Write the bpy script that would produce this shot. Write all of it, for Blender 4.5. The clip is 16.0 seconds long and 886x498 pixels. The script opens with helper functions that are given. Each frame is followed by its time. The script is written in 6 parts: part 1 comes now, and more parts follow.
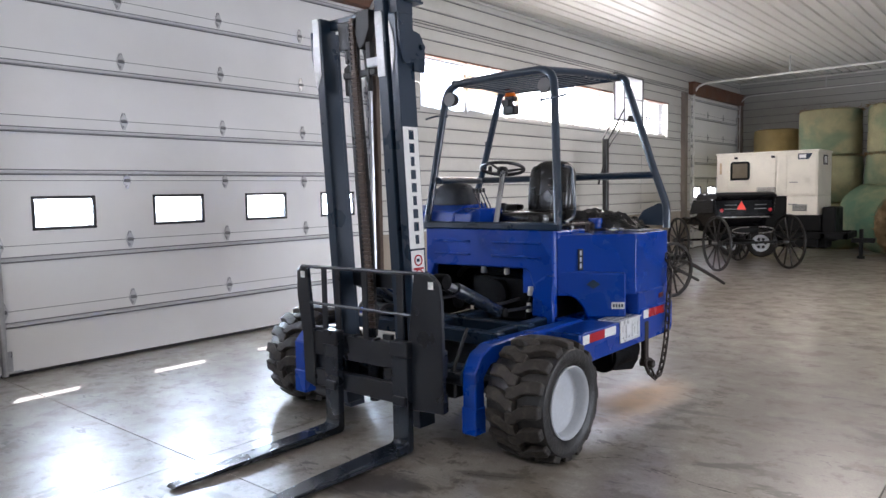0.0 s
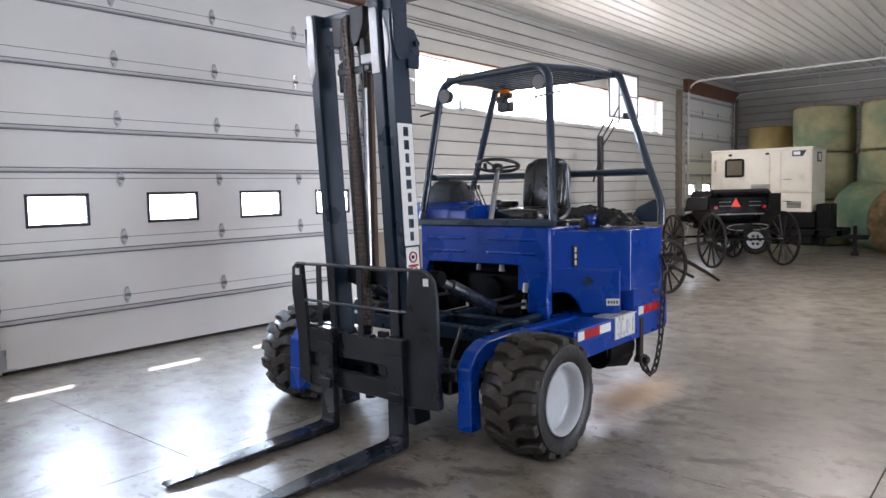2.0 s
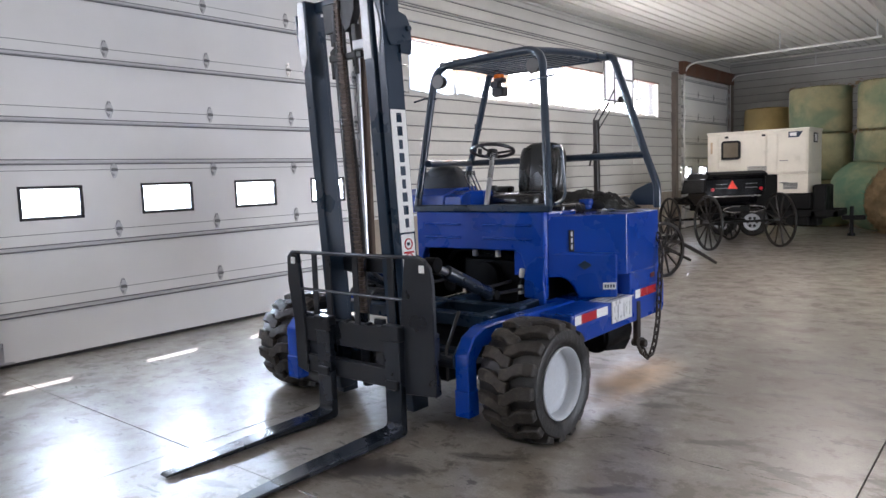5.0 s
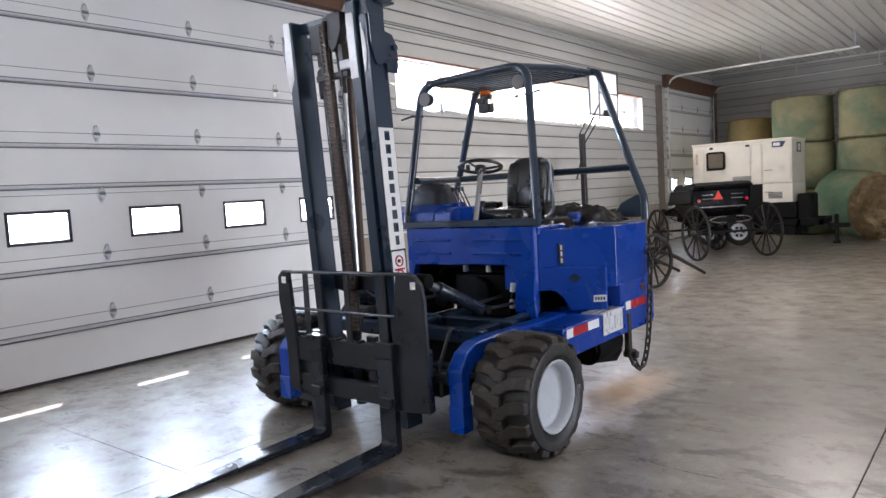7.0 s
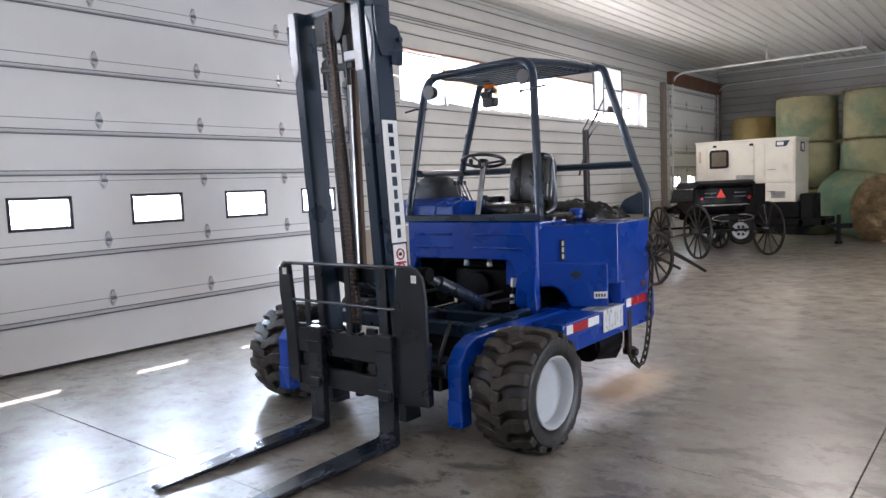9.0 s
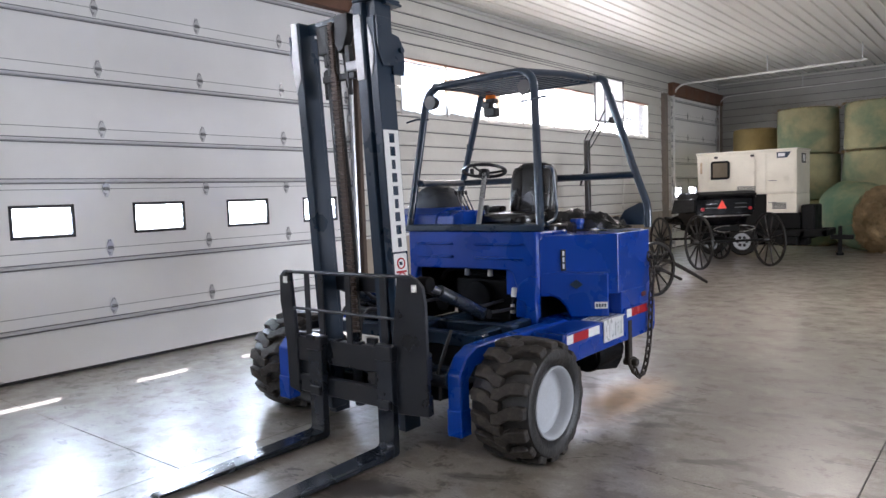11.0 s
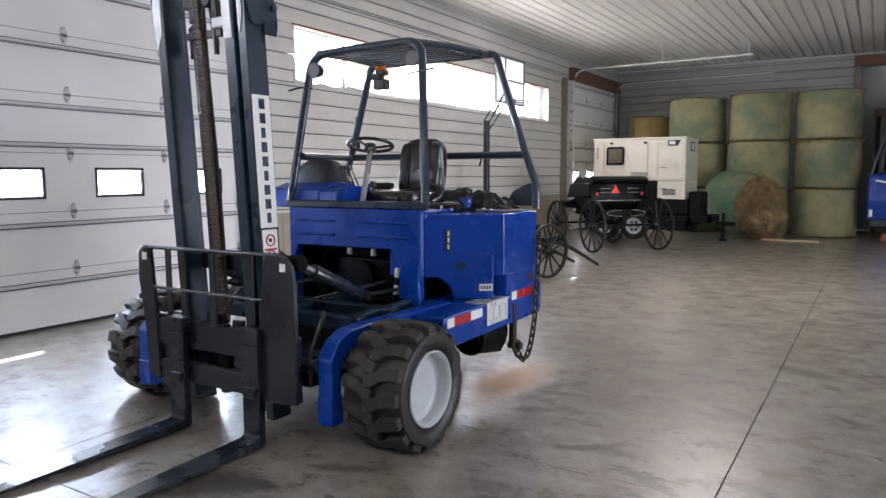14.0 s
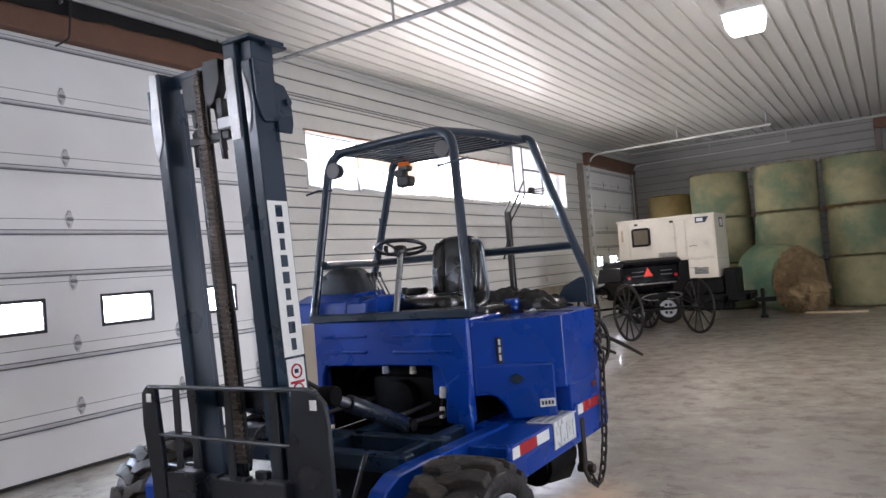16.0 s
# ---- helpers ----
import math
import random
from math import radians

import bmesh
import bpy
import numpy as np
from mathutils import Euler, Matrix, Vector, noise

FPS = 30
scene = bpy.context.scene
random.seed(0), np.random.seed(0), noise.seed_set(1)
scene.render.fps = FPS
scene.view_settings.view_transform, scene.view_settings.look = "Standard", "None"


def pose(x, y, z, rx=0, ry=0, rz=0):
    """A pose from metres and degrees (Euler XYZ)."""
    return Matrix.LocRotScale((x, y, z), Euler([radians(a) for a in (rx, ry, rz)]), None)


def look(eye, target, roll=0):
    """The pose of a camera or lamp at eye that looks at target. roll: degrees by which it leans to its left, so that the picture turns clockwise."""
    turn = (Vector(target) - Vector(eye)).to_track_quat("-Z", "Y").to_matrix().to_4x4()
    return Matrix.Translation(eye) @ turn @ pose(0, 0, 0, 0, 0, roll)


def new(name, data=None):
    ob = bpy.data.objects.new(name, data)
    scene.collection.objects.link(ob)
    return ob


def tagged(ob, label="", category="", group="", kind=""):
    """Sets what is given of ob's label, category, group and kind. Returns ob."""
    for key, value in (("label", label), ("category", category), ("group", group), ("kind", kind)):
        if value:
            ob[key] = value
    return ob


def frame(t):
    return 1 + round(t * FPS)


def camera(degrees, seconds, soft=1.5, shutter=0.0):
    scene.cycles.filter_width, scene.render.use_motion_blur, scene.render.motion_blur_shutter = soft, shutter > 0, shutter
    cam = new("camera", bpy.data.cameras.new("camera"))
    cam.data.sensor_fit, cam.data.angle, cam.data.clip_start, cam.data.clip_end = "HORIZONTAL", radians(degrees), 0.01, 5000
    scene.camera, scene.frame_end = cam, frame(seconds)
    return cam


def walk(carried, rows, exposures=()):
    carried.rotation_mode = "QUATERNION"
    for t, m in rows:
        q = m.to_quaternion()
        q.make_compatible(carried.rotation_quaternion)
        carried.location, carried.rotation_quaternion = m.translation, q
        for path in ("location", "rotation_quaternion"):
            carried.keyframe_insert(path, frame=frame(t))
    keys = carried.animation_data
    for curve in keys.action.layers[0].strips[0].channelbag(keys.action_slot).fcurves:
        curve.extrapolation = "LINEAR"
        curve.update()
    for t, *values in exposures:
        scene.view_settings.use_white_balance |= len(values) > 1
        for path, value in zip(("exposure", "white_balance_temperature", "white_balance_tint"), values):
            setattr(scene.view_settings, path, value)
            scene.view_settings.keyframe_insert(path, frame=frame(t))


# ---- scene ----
cam = camera(63.7, 16.0)
METRES, EYE, TILT, LEAN, TURN = 8.0, 1.5, 0.0, 0.0, 31.2
PATH = [
    (0, (7.347, -3.589, 1.64), (6.059, -2.067, 1.483), -1.1),
    (0.5, (7.347, -3.586, 1.627), (6.063, -2.061, 1.463), -1.4),
    (1, (7.35, -3.575, 1.631), (6.08, -2.04, 1.451), -1.1),
    (1.5, (7.344, -3.582, 1.634), (6.074, -2.046, 1.458), -1.1),
    (2, (7.347, -3.584, 1.632), (6.069, -2.054, 1.469), -1.2),
    (2.5, (7.346, -3.585, 1.64), (6.064, -2.06, 1.46), -1.2),
    (3, (7.342, -3.591, 1.638), (6.051, -2.077, 1.434), -1.7),
    (5.5, (7.348, -3.56, 1.626), (6.089, -2.018, 1.435), -2.4),
    (6, (7.348, -3.57, 1.636), (6.104, -2.014, 1.467), -2.7),
    (6.5, (7.351, -3.573, 1.627), (6.096, -2.022, 1.476), -3.4),
    (7, (7.354, -3.581, 1.626), (6.104, -2.027, 1.471), -3.3),
    (7.5, (7.356, -3.58, 1.627), (6.111, -2.023, 1.462), -3.1),
    (8, (7.349, -3.579, 1.629), (6.103, -2.024, 1.464), -2.6),
    (8.5, (7.345, -3.576, 1.631), (6.095, -2.025, 1.454), -2.3),
    (11, (7.356, -3.58, 1.63), (6.101, -2.03, 1.483), -2.0),
    (11.5, (7.352, -3.574, 1.623), (6.101, -2.02, 1.472), -2.0),
    (12, (7.339, -3.573, 1.624), (6.085, -2.023, 1.459), -1.8),
    (12.5, (7.342, -3.579, 1.615), (6.069, -2.049, 1.413), -2.1),
    (13, (7.341, -3.587, 1.62), (6.022, -2.1, 1.403), -2.0),
    (13.5, (7.362, -3.494, 1.612), (6.146, -1.921, 1.397), -0.8),
    (14, (7.355, -3.281, 1.602), (6.317, -1.584, 1.392), -0.2),
    (14.5, (7.171, -3.208, 1.605), (6.128, -1.516, 1.382), -0.1),
    (15, (7.01, -3.2, 1.637), (6.02, -1.463, 1.574), -2.8),
    (15.5, (6.968, -2.983, 1.653), (6.023, -1.222, 1.707), -1.5),
    (16, (6.832, -2.804, 1.656), (5.763, -1.115, 1.712), -4.6),
]
walk(cam, [(t, look(eye, target, roll)) for t, eye, target, roll in PATH], exposures=((0.0, 1.82, 6130, 18.5), (13.0, 1.82, 6130, 18.5), (15.0, 1.72, 6170, 19.5), (16.0, 1.72, 6170, 19.5)))

# ---- world, sun, large lights ----
world = bpy.data.worlds.new("world")
scene.world = world
world.use_nodes = True
wn = world.node_tree
sky = wn.nodes.new("ShaderNodeTexSky")
sky.sky_type = "NISHITA"
sky.sun_disc = False
sky.sun_elevation = radians(53.5)
sky.sun_rotation = radians(302.0)
wn.nodes["Background"].inputs["Strength"].default_value = 0.15
wn.links.new(sky.outputs[0], wn.nodes["Background"].inputs["Color"])

sun_data = bpy.data.lights.new("sun", "SUN")
sun_data.energy, sun_data.angle, sun_data.color = 5.0, radians(0.6), (1.0, 0.97, 0.93)
sun = new("sun", sun_data)
sun.matrix_world = look((-9.5, 6.0, 15.2), (0, 0, 0))

ROOM_X, ROOM_S, ROOM_N, CEIL = 15.0, -12.0, 19.4, 4.82
WIN_Z0, WIN_Z1 = 2.92, 3.75


def window_or_fill_light(eye, target, size_x, size_y, energy, color=(0.93, 0.97, 1.0)):
    data = bpy.data.lights.new("window_or_fill_light", "AREA")
    data.shape, data.size, data.size_y, data.energy, data.color = "RECTANGLE", size_x, size_y, energy, color
    ob = new("window_or_fill_light", data)
    ob.matrix_world = look(eye, target)
    return ob


window_or_fill_light((-0.30, 9.325, 3.33), (4, 9.6, 4.4), 9.7, 0.80, 80, (1.0, 0.94, 0.86))
# fill light in a strip window that is unseen and added
window_or_fill_light((-0.30, -6.4, 3.33), (5, -6.4, 2.6), 7.4, 0.75, 44)
# east and south fill lights, set in doorways that are unseen and added
window_or_fill_light((ROOM_X + 0.30, 4.2, 1.1), (8, 3.4, 1.2), 5.2, 2.0, 160, (0.90, 0.96, 1.0))
window_or_fill_light((7.5, ROOM_S - 0.30, 1.2), (6.5, 0, 0.6), 4.4, 2.2, 12)
for wy in (-0.633, 0.580, 1.741, 2.903):
    window_or_fill_light((-0.12, wy, 1.52), (2.0, wy, 0.2), 0.60, 0.32, 16, (0.74, 0.88, 1.0))
for wy in (15.905, 17.085):
    window_or_fill_light((-0.12, wy, 1.52), (5, wy, 1.52), 0.60, 0.30, 9)

# ---- materials ----


def mat(name, color, rough=0.5, metal=0.0, var=0.12, scale=3.0, fine=0.06, fine_scale=60.0, bump=0.0, bump_scale=80.0,
        coat=0.0, rvar=0.12, spec=0.5, dirt=None, dirt_amount=0.0, dirt_scale=2.0, dirt_lo=0.5, dirt_hi=0.72, obj_random=0.0, stretch=(1, 1, 1)):
    """Base colour with variation at two scales, roughness wear, optional dirt patches and relief."""
    m = bpy.data.materials.new(name)
    m.use_nodes = True
    nt = m.node_tree
    n, l = nt.nodes, nt.links
    bsdf = n["Principled BSDF"]
    tc = n.new("ShaderNodeTexCoord")
    mp = n.new("ShaderNodeMapping")
    mp.inputs["Scale"].default_value = stretch
    l.new(tc.outputs["Object"], mp.inputs["Vector"])
    big = n.new("ShaderNodeTexNoise")
    big.inputs["Scale"].default_value = scale
    big.inputs["Detail"].default_value = 6
    l.new(mp.outputs[0], big.inputs["Vector"])
    small = n.new("ShaderNodeTexNoise")
    small.inputs["Scale"].default_value = fine_scale
    small.inputs["Detail"].default_value = 3
    l.new(mp.outputs[0], small.inputs["Vector"])
    add = n.new("ShaderNodeMath")
    add.operation = "MULTIPLY_ADD"
    l.new(big.outputs["Fac"], add.inputs[0])
    add.inputs[1].default_value = var * 4
    add.inputs[2].default_value = 1.0 - var * 2 - fine * 2
    add2 = n.new("ShaderNodeMath")
    add2.operation = "MULTIPLY_ADD"
    l.new(small.outputs["Fac"], add2.inputs[0])
    add2.inputs[1].default_value = fine * 4
    l.new(add.outputs[0], add2.inputs[2])
    value = add2.outputs[0]
    if obj_random:
        info = n.new("ShaderNodeObjectInfo")
        add3 = n.new("ShaderNodeMath")
        add3.operation = "MULTIPLY_ADD"
        l.new(info.outputs["Random"], add3.inputs[0])
        add3.inputs[1].default_value = obj_random
        l.new(value, add3.inputs[2])
        value = add3.outputs[0]
    mul = n.new("ShaderNodeMix")
    mul.data_type, mul.blend_type = "RGBA", "MULTIPLY"
    mul.inputs["Factor"].default_value = 1.0
    mul.inputs["A"].default_value = (*color, 1)
    l.new(value, mul.inputs["B"])
    col = mul.outputs["Result"]
    if dirt is not None:
        dn = n.new("ShaderNodeTexNoise")
        dn.inputs["Scale"].default_value = dirt_scale
        dn.inputs["Detail"].default_value = 8
        dn.inputs["Roughness"].default_value = 0.65
        l.new(mp.outputs[0], dn.inputs["Vector"])
        ramp = n.new("ShaderNodeMapRange")
        ramp.inputs["From Min"].default_value = dirt_lo
        ramp.inputs["From Max"].default_value = dirt_hi
        ramp.inputs["To Max"].default_value = dirt_amount
        l.new(dn.outputs["Fac"], ramp.inputs["Value"])
        mix = n.new("ShaderNodeMix")
        mix.data_type = "RGBA"
        l.new(ramp.outputs[0], mix.inputs["Factor"])
        l.new(col, mix.inputs["A"])
        mix.inputs["B"].default_value = (*dirt, 1)
        col = mix.outputs["Result"]
    l.new(col, bsdf.inputs["Base Color"])
    rr = n.new("ShaderNodeMapRange")
    rr.inputs["From Min"].default_value, rr.inputs["From Max"].default_value = 0.3, 0.7
    rr.inputs["To Min"].default_value = max(0.03, rough - rvar)
    rr.inputs["To Max"].default_value = min(1.0, rough + rvar)
    l.new(big.outputs["Fac"], rr.inputs["Value"])
    l.new(rr.outputs[0], bsdf.inputs["Roughness"])
    bsdf.inputs["Metallic"].default_value = metal
    bsdf.inputs["Specular IOR Level"].default_value = spec
    bsdf.inputs["Coat Weight"].default_value = coat
    bsdf.inputs["Coat Roughness"].default_value = 0.08
    if bump:
        bn = n.new("ShaderNodeTexNoise")
        bn.inputs["Scale"].default_value = bump_scale
        bn.inputs["Detail"].default_value = 4
        l.new(mp.outputs[0], bn.inputs["Vector"])
        bp = n.new("ShaderNodeBump")
        bp.inputs["Strength"].default_value = bump
        bp.inputs["Distance"].default_value = 0.01
        l.new(bn.outputs["Fac"], bp.inputs["Height"])
        l.new(bp.outputs[0], bsdf.inputs["Normal"])
    return m


def glow(name, color, strength):
    m = bpy.data.materials.new(name)
    m.use_nodes = True
    b = m.node_tree.nodes["Principled BSDF"]
    b.inputs["Base Color"].default_value = (*color, 1)
    b.inputs["Emission Color"].default_value = (*color, 1)
    b.inputs["Emission Strength"].default_value = strength
    return m


# the entry at (4.95, -0.35) paints the near wheel's pool of shade
STAINS_AND_SHADE = [(4.51, -0.85, 0.32, 0.17, 32, 1.0), (5.40, 1.06, 0.13, 0.06, 20, 0.7), (5.44, 1.50, 0.20, 0.05, 8, 0.65), (6.60, 1.60, 0.16, 0.12, 40, 0.55), (6.93, 3.00, 0.26, 0.12, -20, 0.7), (4.95, -0.35, 0.22, 0.06, 25, 0.7),
          (6.15, 0.62, 0.18, 0.07, 10, 0.5), (7.25, 1.9, 0.20, 0.05, -35, 0.6), (6.2, 4.6, 0.40, 0.10, 5, 0.5), (7.4, 6.0, 0.5, 0.14, -8, 0.5), (5.7, 6.6, 0.6, 0.12, 4, 0.4), (3.9, -1.5, 0.18, 0.05, 15, 0.6), (5.27, 1.35, 0.09, 0.42, -12, 0.55), (5.98, 0.62, 0.22, 0.05, 32, 0.85),
          (6.38, 0.34, 0.22, 0.05, -28, 0.8), (6.60, 1.70, 0.20, 0.05, -30, 0.7), (6.86, 0.50, 0.20, 0.07, -25, 0.7), (5.73, -0.34, 0.28, 0.05, 38, 0.75), (6.06, 1.74, 0.16, 0.05, 12, 0.5), (3.30, -0.10, 0.35, 0.16, 35, 0.6)]


def concrete():
    """Polished, stained concrete with cloudy patches, scuffs, worn gloss and painted light."""
    m = bpy.data.materials.new("polished_concrete")
    m.use_nodes = True
    nt = m.node_tree
    n, l = nt.nodes, nt.links
    b = n["Principled BSDF"]
    tc = n.new("ShaderNodeTexCoord")

    def tex(scale, detail, rough=0.5, stretch=None, distort=0.0):
        t = n.new("ShaderNodeTexNoise")
        t.inputs["Scale"].default_value = scale
        t.inputs["Detail"].default_value = detail
        t.inputs["Roughness"].default_value = rough
        t.inputs["Distortion"].default_value = distort
        src = tc.outputs["Object"]
        if stretch:
            mp = n.new("ShaderNodeMapping")
            mp.inputs["Scale"].default_value = stretch
            mp.inputs["Rotation"].default_value = (0, 0, 0.5)
            l.new(src, mp.inputs["Vector"])
            src = mp.outputs[0]
        l.new(src, t.inputs["Vector"])
        return t.outputs["Fac"]

    def rng(v, a, bb, c, d):
        r = n.new("ShaderNodeMapRange")
        for k, q in zip(("From Min", "From Max", "To Min", "To Max"), (a, bb, c, d)):
            r.inputs[k].default_value = q
        l.new(v, r.inputs["Value"])
        return r.outputs[0]

    def mix(f, a, bcol):
        x = n.new("ShaderNodeMix")
        x.data_type = "RGBA"
        l.new(f, x.inputs["Factor"])
        for s, v in (("A", a), ("B", bcol)):
            if isinstance(v, tuple):
                x.inputs[s].default_value = (*v, 1)
            else:
                l.new(v, x.inputs[s])
        return x.outputs["Result"]

    cloud = tex(0.8, 9, 0.62)
    blotch = tex(3.6, 10, 0.70, None, 0.2)
    smear = tex(1.9, 10, 0.66, (0.9, 1.3, 1), 0.3)
    patch = tex(1.3, 4, 0.55)
    dash = tex(6.0, 7, 0.66, (0.8, 2.0, 1), 0.8)
    grain = tex(75, 4, 0.7)
    c = mix(rng(cloud, 0.36, 0.64, 0, 1), (0.190, 0.172, 0.145), (0.285, 0.265, 0.232))
    c = mix(rng(smear, 0.50, 0.60, 0, 0.65), c, (0.150, 0.122, 0.092))
    c = mix(rng(blotch, 0.54, 0.60, 0, 0.85), c, (0.095, 0.075, 0.056))
    c = mix(rng(blotch, 0.46, 0.38, 0, 0.45), c, (0.375, 0.352, 0.315))
    worn = n.new("ShaderNodeMath")
    worn.operation = "MULTIPLY"
    l.new(rng(dash, 0.585, 0.61, 0, 0.9), worn.inputs[0])
    l.new(rng(patch, 0.49, 0.56, 0.02, 1.0), worn.inputs[1])
    c = mix(worn.outputs[0], c, (0.038, 0.030, 0.024))
    c = mix(rng(grain, 0.46, 0.62, 0, 0.42), c, (0.12, 0.105, 0.085))
    # warm glow of light beside the wheel, painted into the floor colour
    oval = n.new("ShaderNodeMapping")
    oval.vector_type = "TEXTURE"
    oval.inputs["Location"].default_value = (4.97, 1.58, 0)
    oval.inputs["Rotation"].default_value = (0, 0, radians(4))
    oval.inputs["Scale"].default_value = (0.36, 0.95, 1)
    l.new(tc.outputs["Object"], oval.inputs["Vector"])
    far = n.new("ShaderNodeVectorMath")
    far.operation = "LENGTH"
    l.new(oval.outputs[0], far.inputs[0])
    glow_patch = n.new("ShaderNodeMath")
    glow_patch.operation = "MULTIPLY"
    l.new(rng(far.outputs["Value"], 0.30, 1.0, 0.95, 0), glow_patch.inputs[0])
    l.new(rng(smear, 0.40, 0.56, 0.55, 1.0), glow_patch.inputs[1])
    c = mix(glow_patch.outputs[0], c, (0.60, 0.42, 0.27))
    # oil stains and tyre smears, each with its own ragged edge, plus the wheel's painted shade
    for px, py, rx, ry, turn, dark in STAINS_AND_SHADE:
        mp = n.new("ShaderNodeMapping")
        mp.vector_type = "TEXTURE"
        mp.inputs["Location"].default_value = (px, py, 0)
        mp.inputs["Rotation"].default_value = (0, 0, radians(turn))
        mp.inputs["Scale"].default_value = (rx, ry, 1)
        l.new(tc.outputs["Object"], mp.inputs["Vector"])
        ln = n.new("ShaderNodeVectorMath")
        ln.operation = "LENGTH"
        l.new(mp.outputs[0], ln.inputs[0])
        rag = n.new("ShaderNodeMath")
        rag.operation = "MULTIPLY_ADD"
        l.new(dash, rag.inputs[0])
        rag.inputs[1].default_value = 2.6
        l.new(ln.outputs["Value"], rag.inputs[2])
        c = mix(rng(rag.outputs[0], 1.95, 2.45, dark, 0), c, (0.045, 0.036, 0.030))
    l.new(c, b.inputs["Base Color"])
    dull = n.new("ShaderNodeMath")
    dull.operation = "MULTIPLY_ADD"
    l.new(rng(far.outputs["Value"], 0.30, 0.9, 1.0, 0.0), dull.inputs[0])
    dull.inputs[1].default_value = 0.35
    l.new(rng(blotch, 0.38, 0.60, 0.29, 0.42), dull.inputs[2])
    l.new(dull.outputs[0], b.inputs["Roughness"])
    b.inputs["Specular IOR Level"].default_value = 1.0
    l.new(rng(far.outputs["Value"], 0.30, 1.0, 0.0, 0.40), b.inputs["Coat Weight"])
    b.inputs["Coat Roughness"].default_value = 0.11
    bp = n.new("ShaderNodeBump")
    bp.inputs["Strength"].default_value = 0.05
    bp.inputs["Distance"].default_value = 0.01
    l.new(tex(11, 6, 0.6), bp.inputs["Height"])
    l.new(bp.outputs[0], b.inputs["Normal"])
    return m


def hay(name, a, swirl, net, net_amount, lo=0.52, hi=0.66):
    """Rolled hay: straw fibres under a net, with broad green patches and brushed swirls of a deeper green."""
    m = mat(name, a, 0.85, var=0.16, scale=3, fine=0.22, fine_scale=80, bump=0.8, bump_scale=55, spec=0.1,
            dirt=net, dirt_amount=net_amount, dirt_scale=0.9, dirt_lo=lo, dirt_hi=hi, stretch=(1, 1, 1.2), obj_random=0.12)
    nt = m.node_tree
    n, l = nt.nodes, nt.links
    b = n["Principled BSDF"]
    old = b.inputs["Base Color"].links[0].from_socket
    tc = n.new("ShaderNodeTexCoord")
    info = n.new("ShaderNodeObjectInfo")
    t = n.new("ShaderNodeTexNoise")
    t.noise_dimensions = "4D"
    t.inputs["Scale"].default_value = 0.85
    t.inputs["Detail"].default_value = 1.0
    t.inputs["Distortion"].default_value = 0.5
    w = n.new("ShaderNodeMath")
    w.operation = "MULTIPLY"
    w.inputs[1].default_value = 40.0
    l.new(info.outputs["Random"], w.inputs[0])
    l.new(w.outputs[0], t.inputs["W"])
    l.new(tc.outputs["Object"], t.inputs["Vector"])
    k = n.new("ShaderNodeMath")
    k.operation = "SUBTRACT"
    k.inputs[1].default_value = 0.50
    l.new(t.outputs["Fac"], k.inputs[0])
    ab = k
    r = n.new("ShaderNodeMapRange")
    for key, q in zip(("From Min", "From Max", "To Min", "To Max"), (0.05, 0.14, 0.0, 0.55)):
        r.inputs[key].default_value = q
    l.new(ab.outputs[0], r.inputs["Value"])
    x = n.new("ShaderNodeMix")
    x.data_type = "RGBA"
    l.new(r.outputs[0], x.inputs["Factor"])
    l.new(old, x.inputs["A"])
    x.inputs["B"].default_value = (*swirl, 1)
    l.new(x.outputs["Result"], b.inputs["Base Color"])
    return m


CONCRETE = concrete()
JOINT = mat("joint_filler", (0.095, 0.090, 0.082), 0.8, var=0.4, scale=8)
SIDING = mat("white_siding", (0.58, 0.575, 0.54), 0.42, var=0.05, scale=1.2, fine=0.03, fine_scale=25, dirt=(0.38, 0.35, 0.30), dirt_amount=0.18, dirt_scale=0.9, obj_random=0.05, bump=0.03, bump_scale=6)
# white siding again, darkened so the far wall's shade sits in its colour
SHADEDSIDING = mat("shaded_white_siding", (0.36, 0.355, 0.335), 0.5, var=0.06, scale=1.2, fine=0.03, fine_scale=25, dirt=(0.22, 0.20, 0.17), dirt_amount=0.25, dirt_scale=0.9, obj_random=0.05)
WAINSCOT = mat("tan_wainscot", (0.36, 0.31, 0.25), 0.5, var=0.08, dirt=(0.22, 0.19, 0.15), dirt_amount=0.3)
CEILING = mat("ceiling_steel", (0.77, 0.755, 0.70), 0.29, var=0.015, scale=0.5, fine=0.01, fine_scale=6, rvar=0.005, dirt=(0.55, 0.52, 0.45), dirt_amount=0.05, dirt_scale=0.6, spec=0.7, stretch=(1, 0.12, 1))
DOORWHITE = mat("door_enamel", (0.83, 0.83, 0.82), 0.58, spec=0.3, var=0.04, scale=1.3, fine=0.025, fine_scale=200, dirt=(0.66, 0.65, 0.62), dirt_amount=0.05, dirt_scale=5.0, bump=0.05, bump_scale=320, obj_random=0.03, rvar=0.02)
STRUT = mat("strut_enamel", (0.60, 0.61, 0.62), 0.45, var=0.06)
EDGELINE = mat("dark_edge_line", (0.20, 0.205, 0.21), 0.5, metal=0.3, var=0.15)
LEAF = mat("bright_zinc_leaf", (0.55, 0.555, 0.56), 0.32, metal=0.35, var=0.1, scale=20)
GALV = mat("galvanised_steel", (0.50, 0.51, 0.52), 0.38, metal=0.85, var=0.15, scale=9, fine=0.08)
HINGESTEEL = mat("dull_zinc", (0.22, 0.225, 0.23), 0.42, metal=0.6, var=0.2, scale=20)
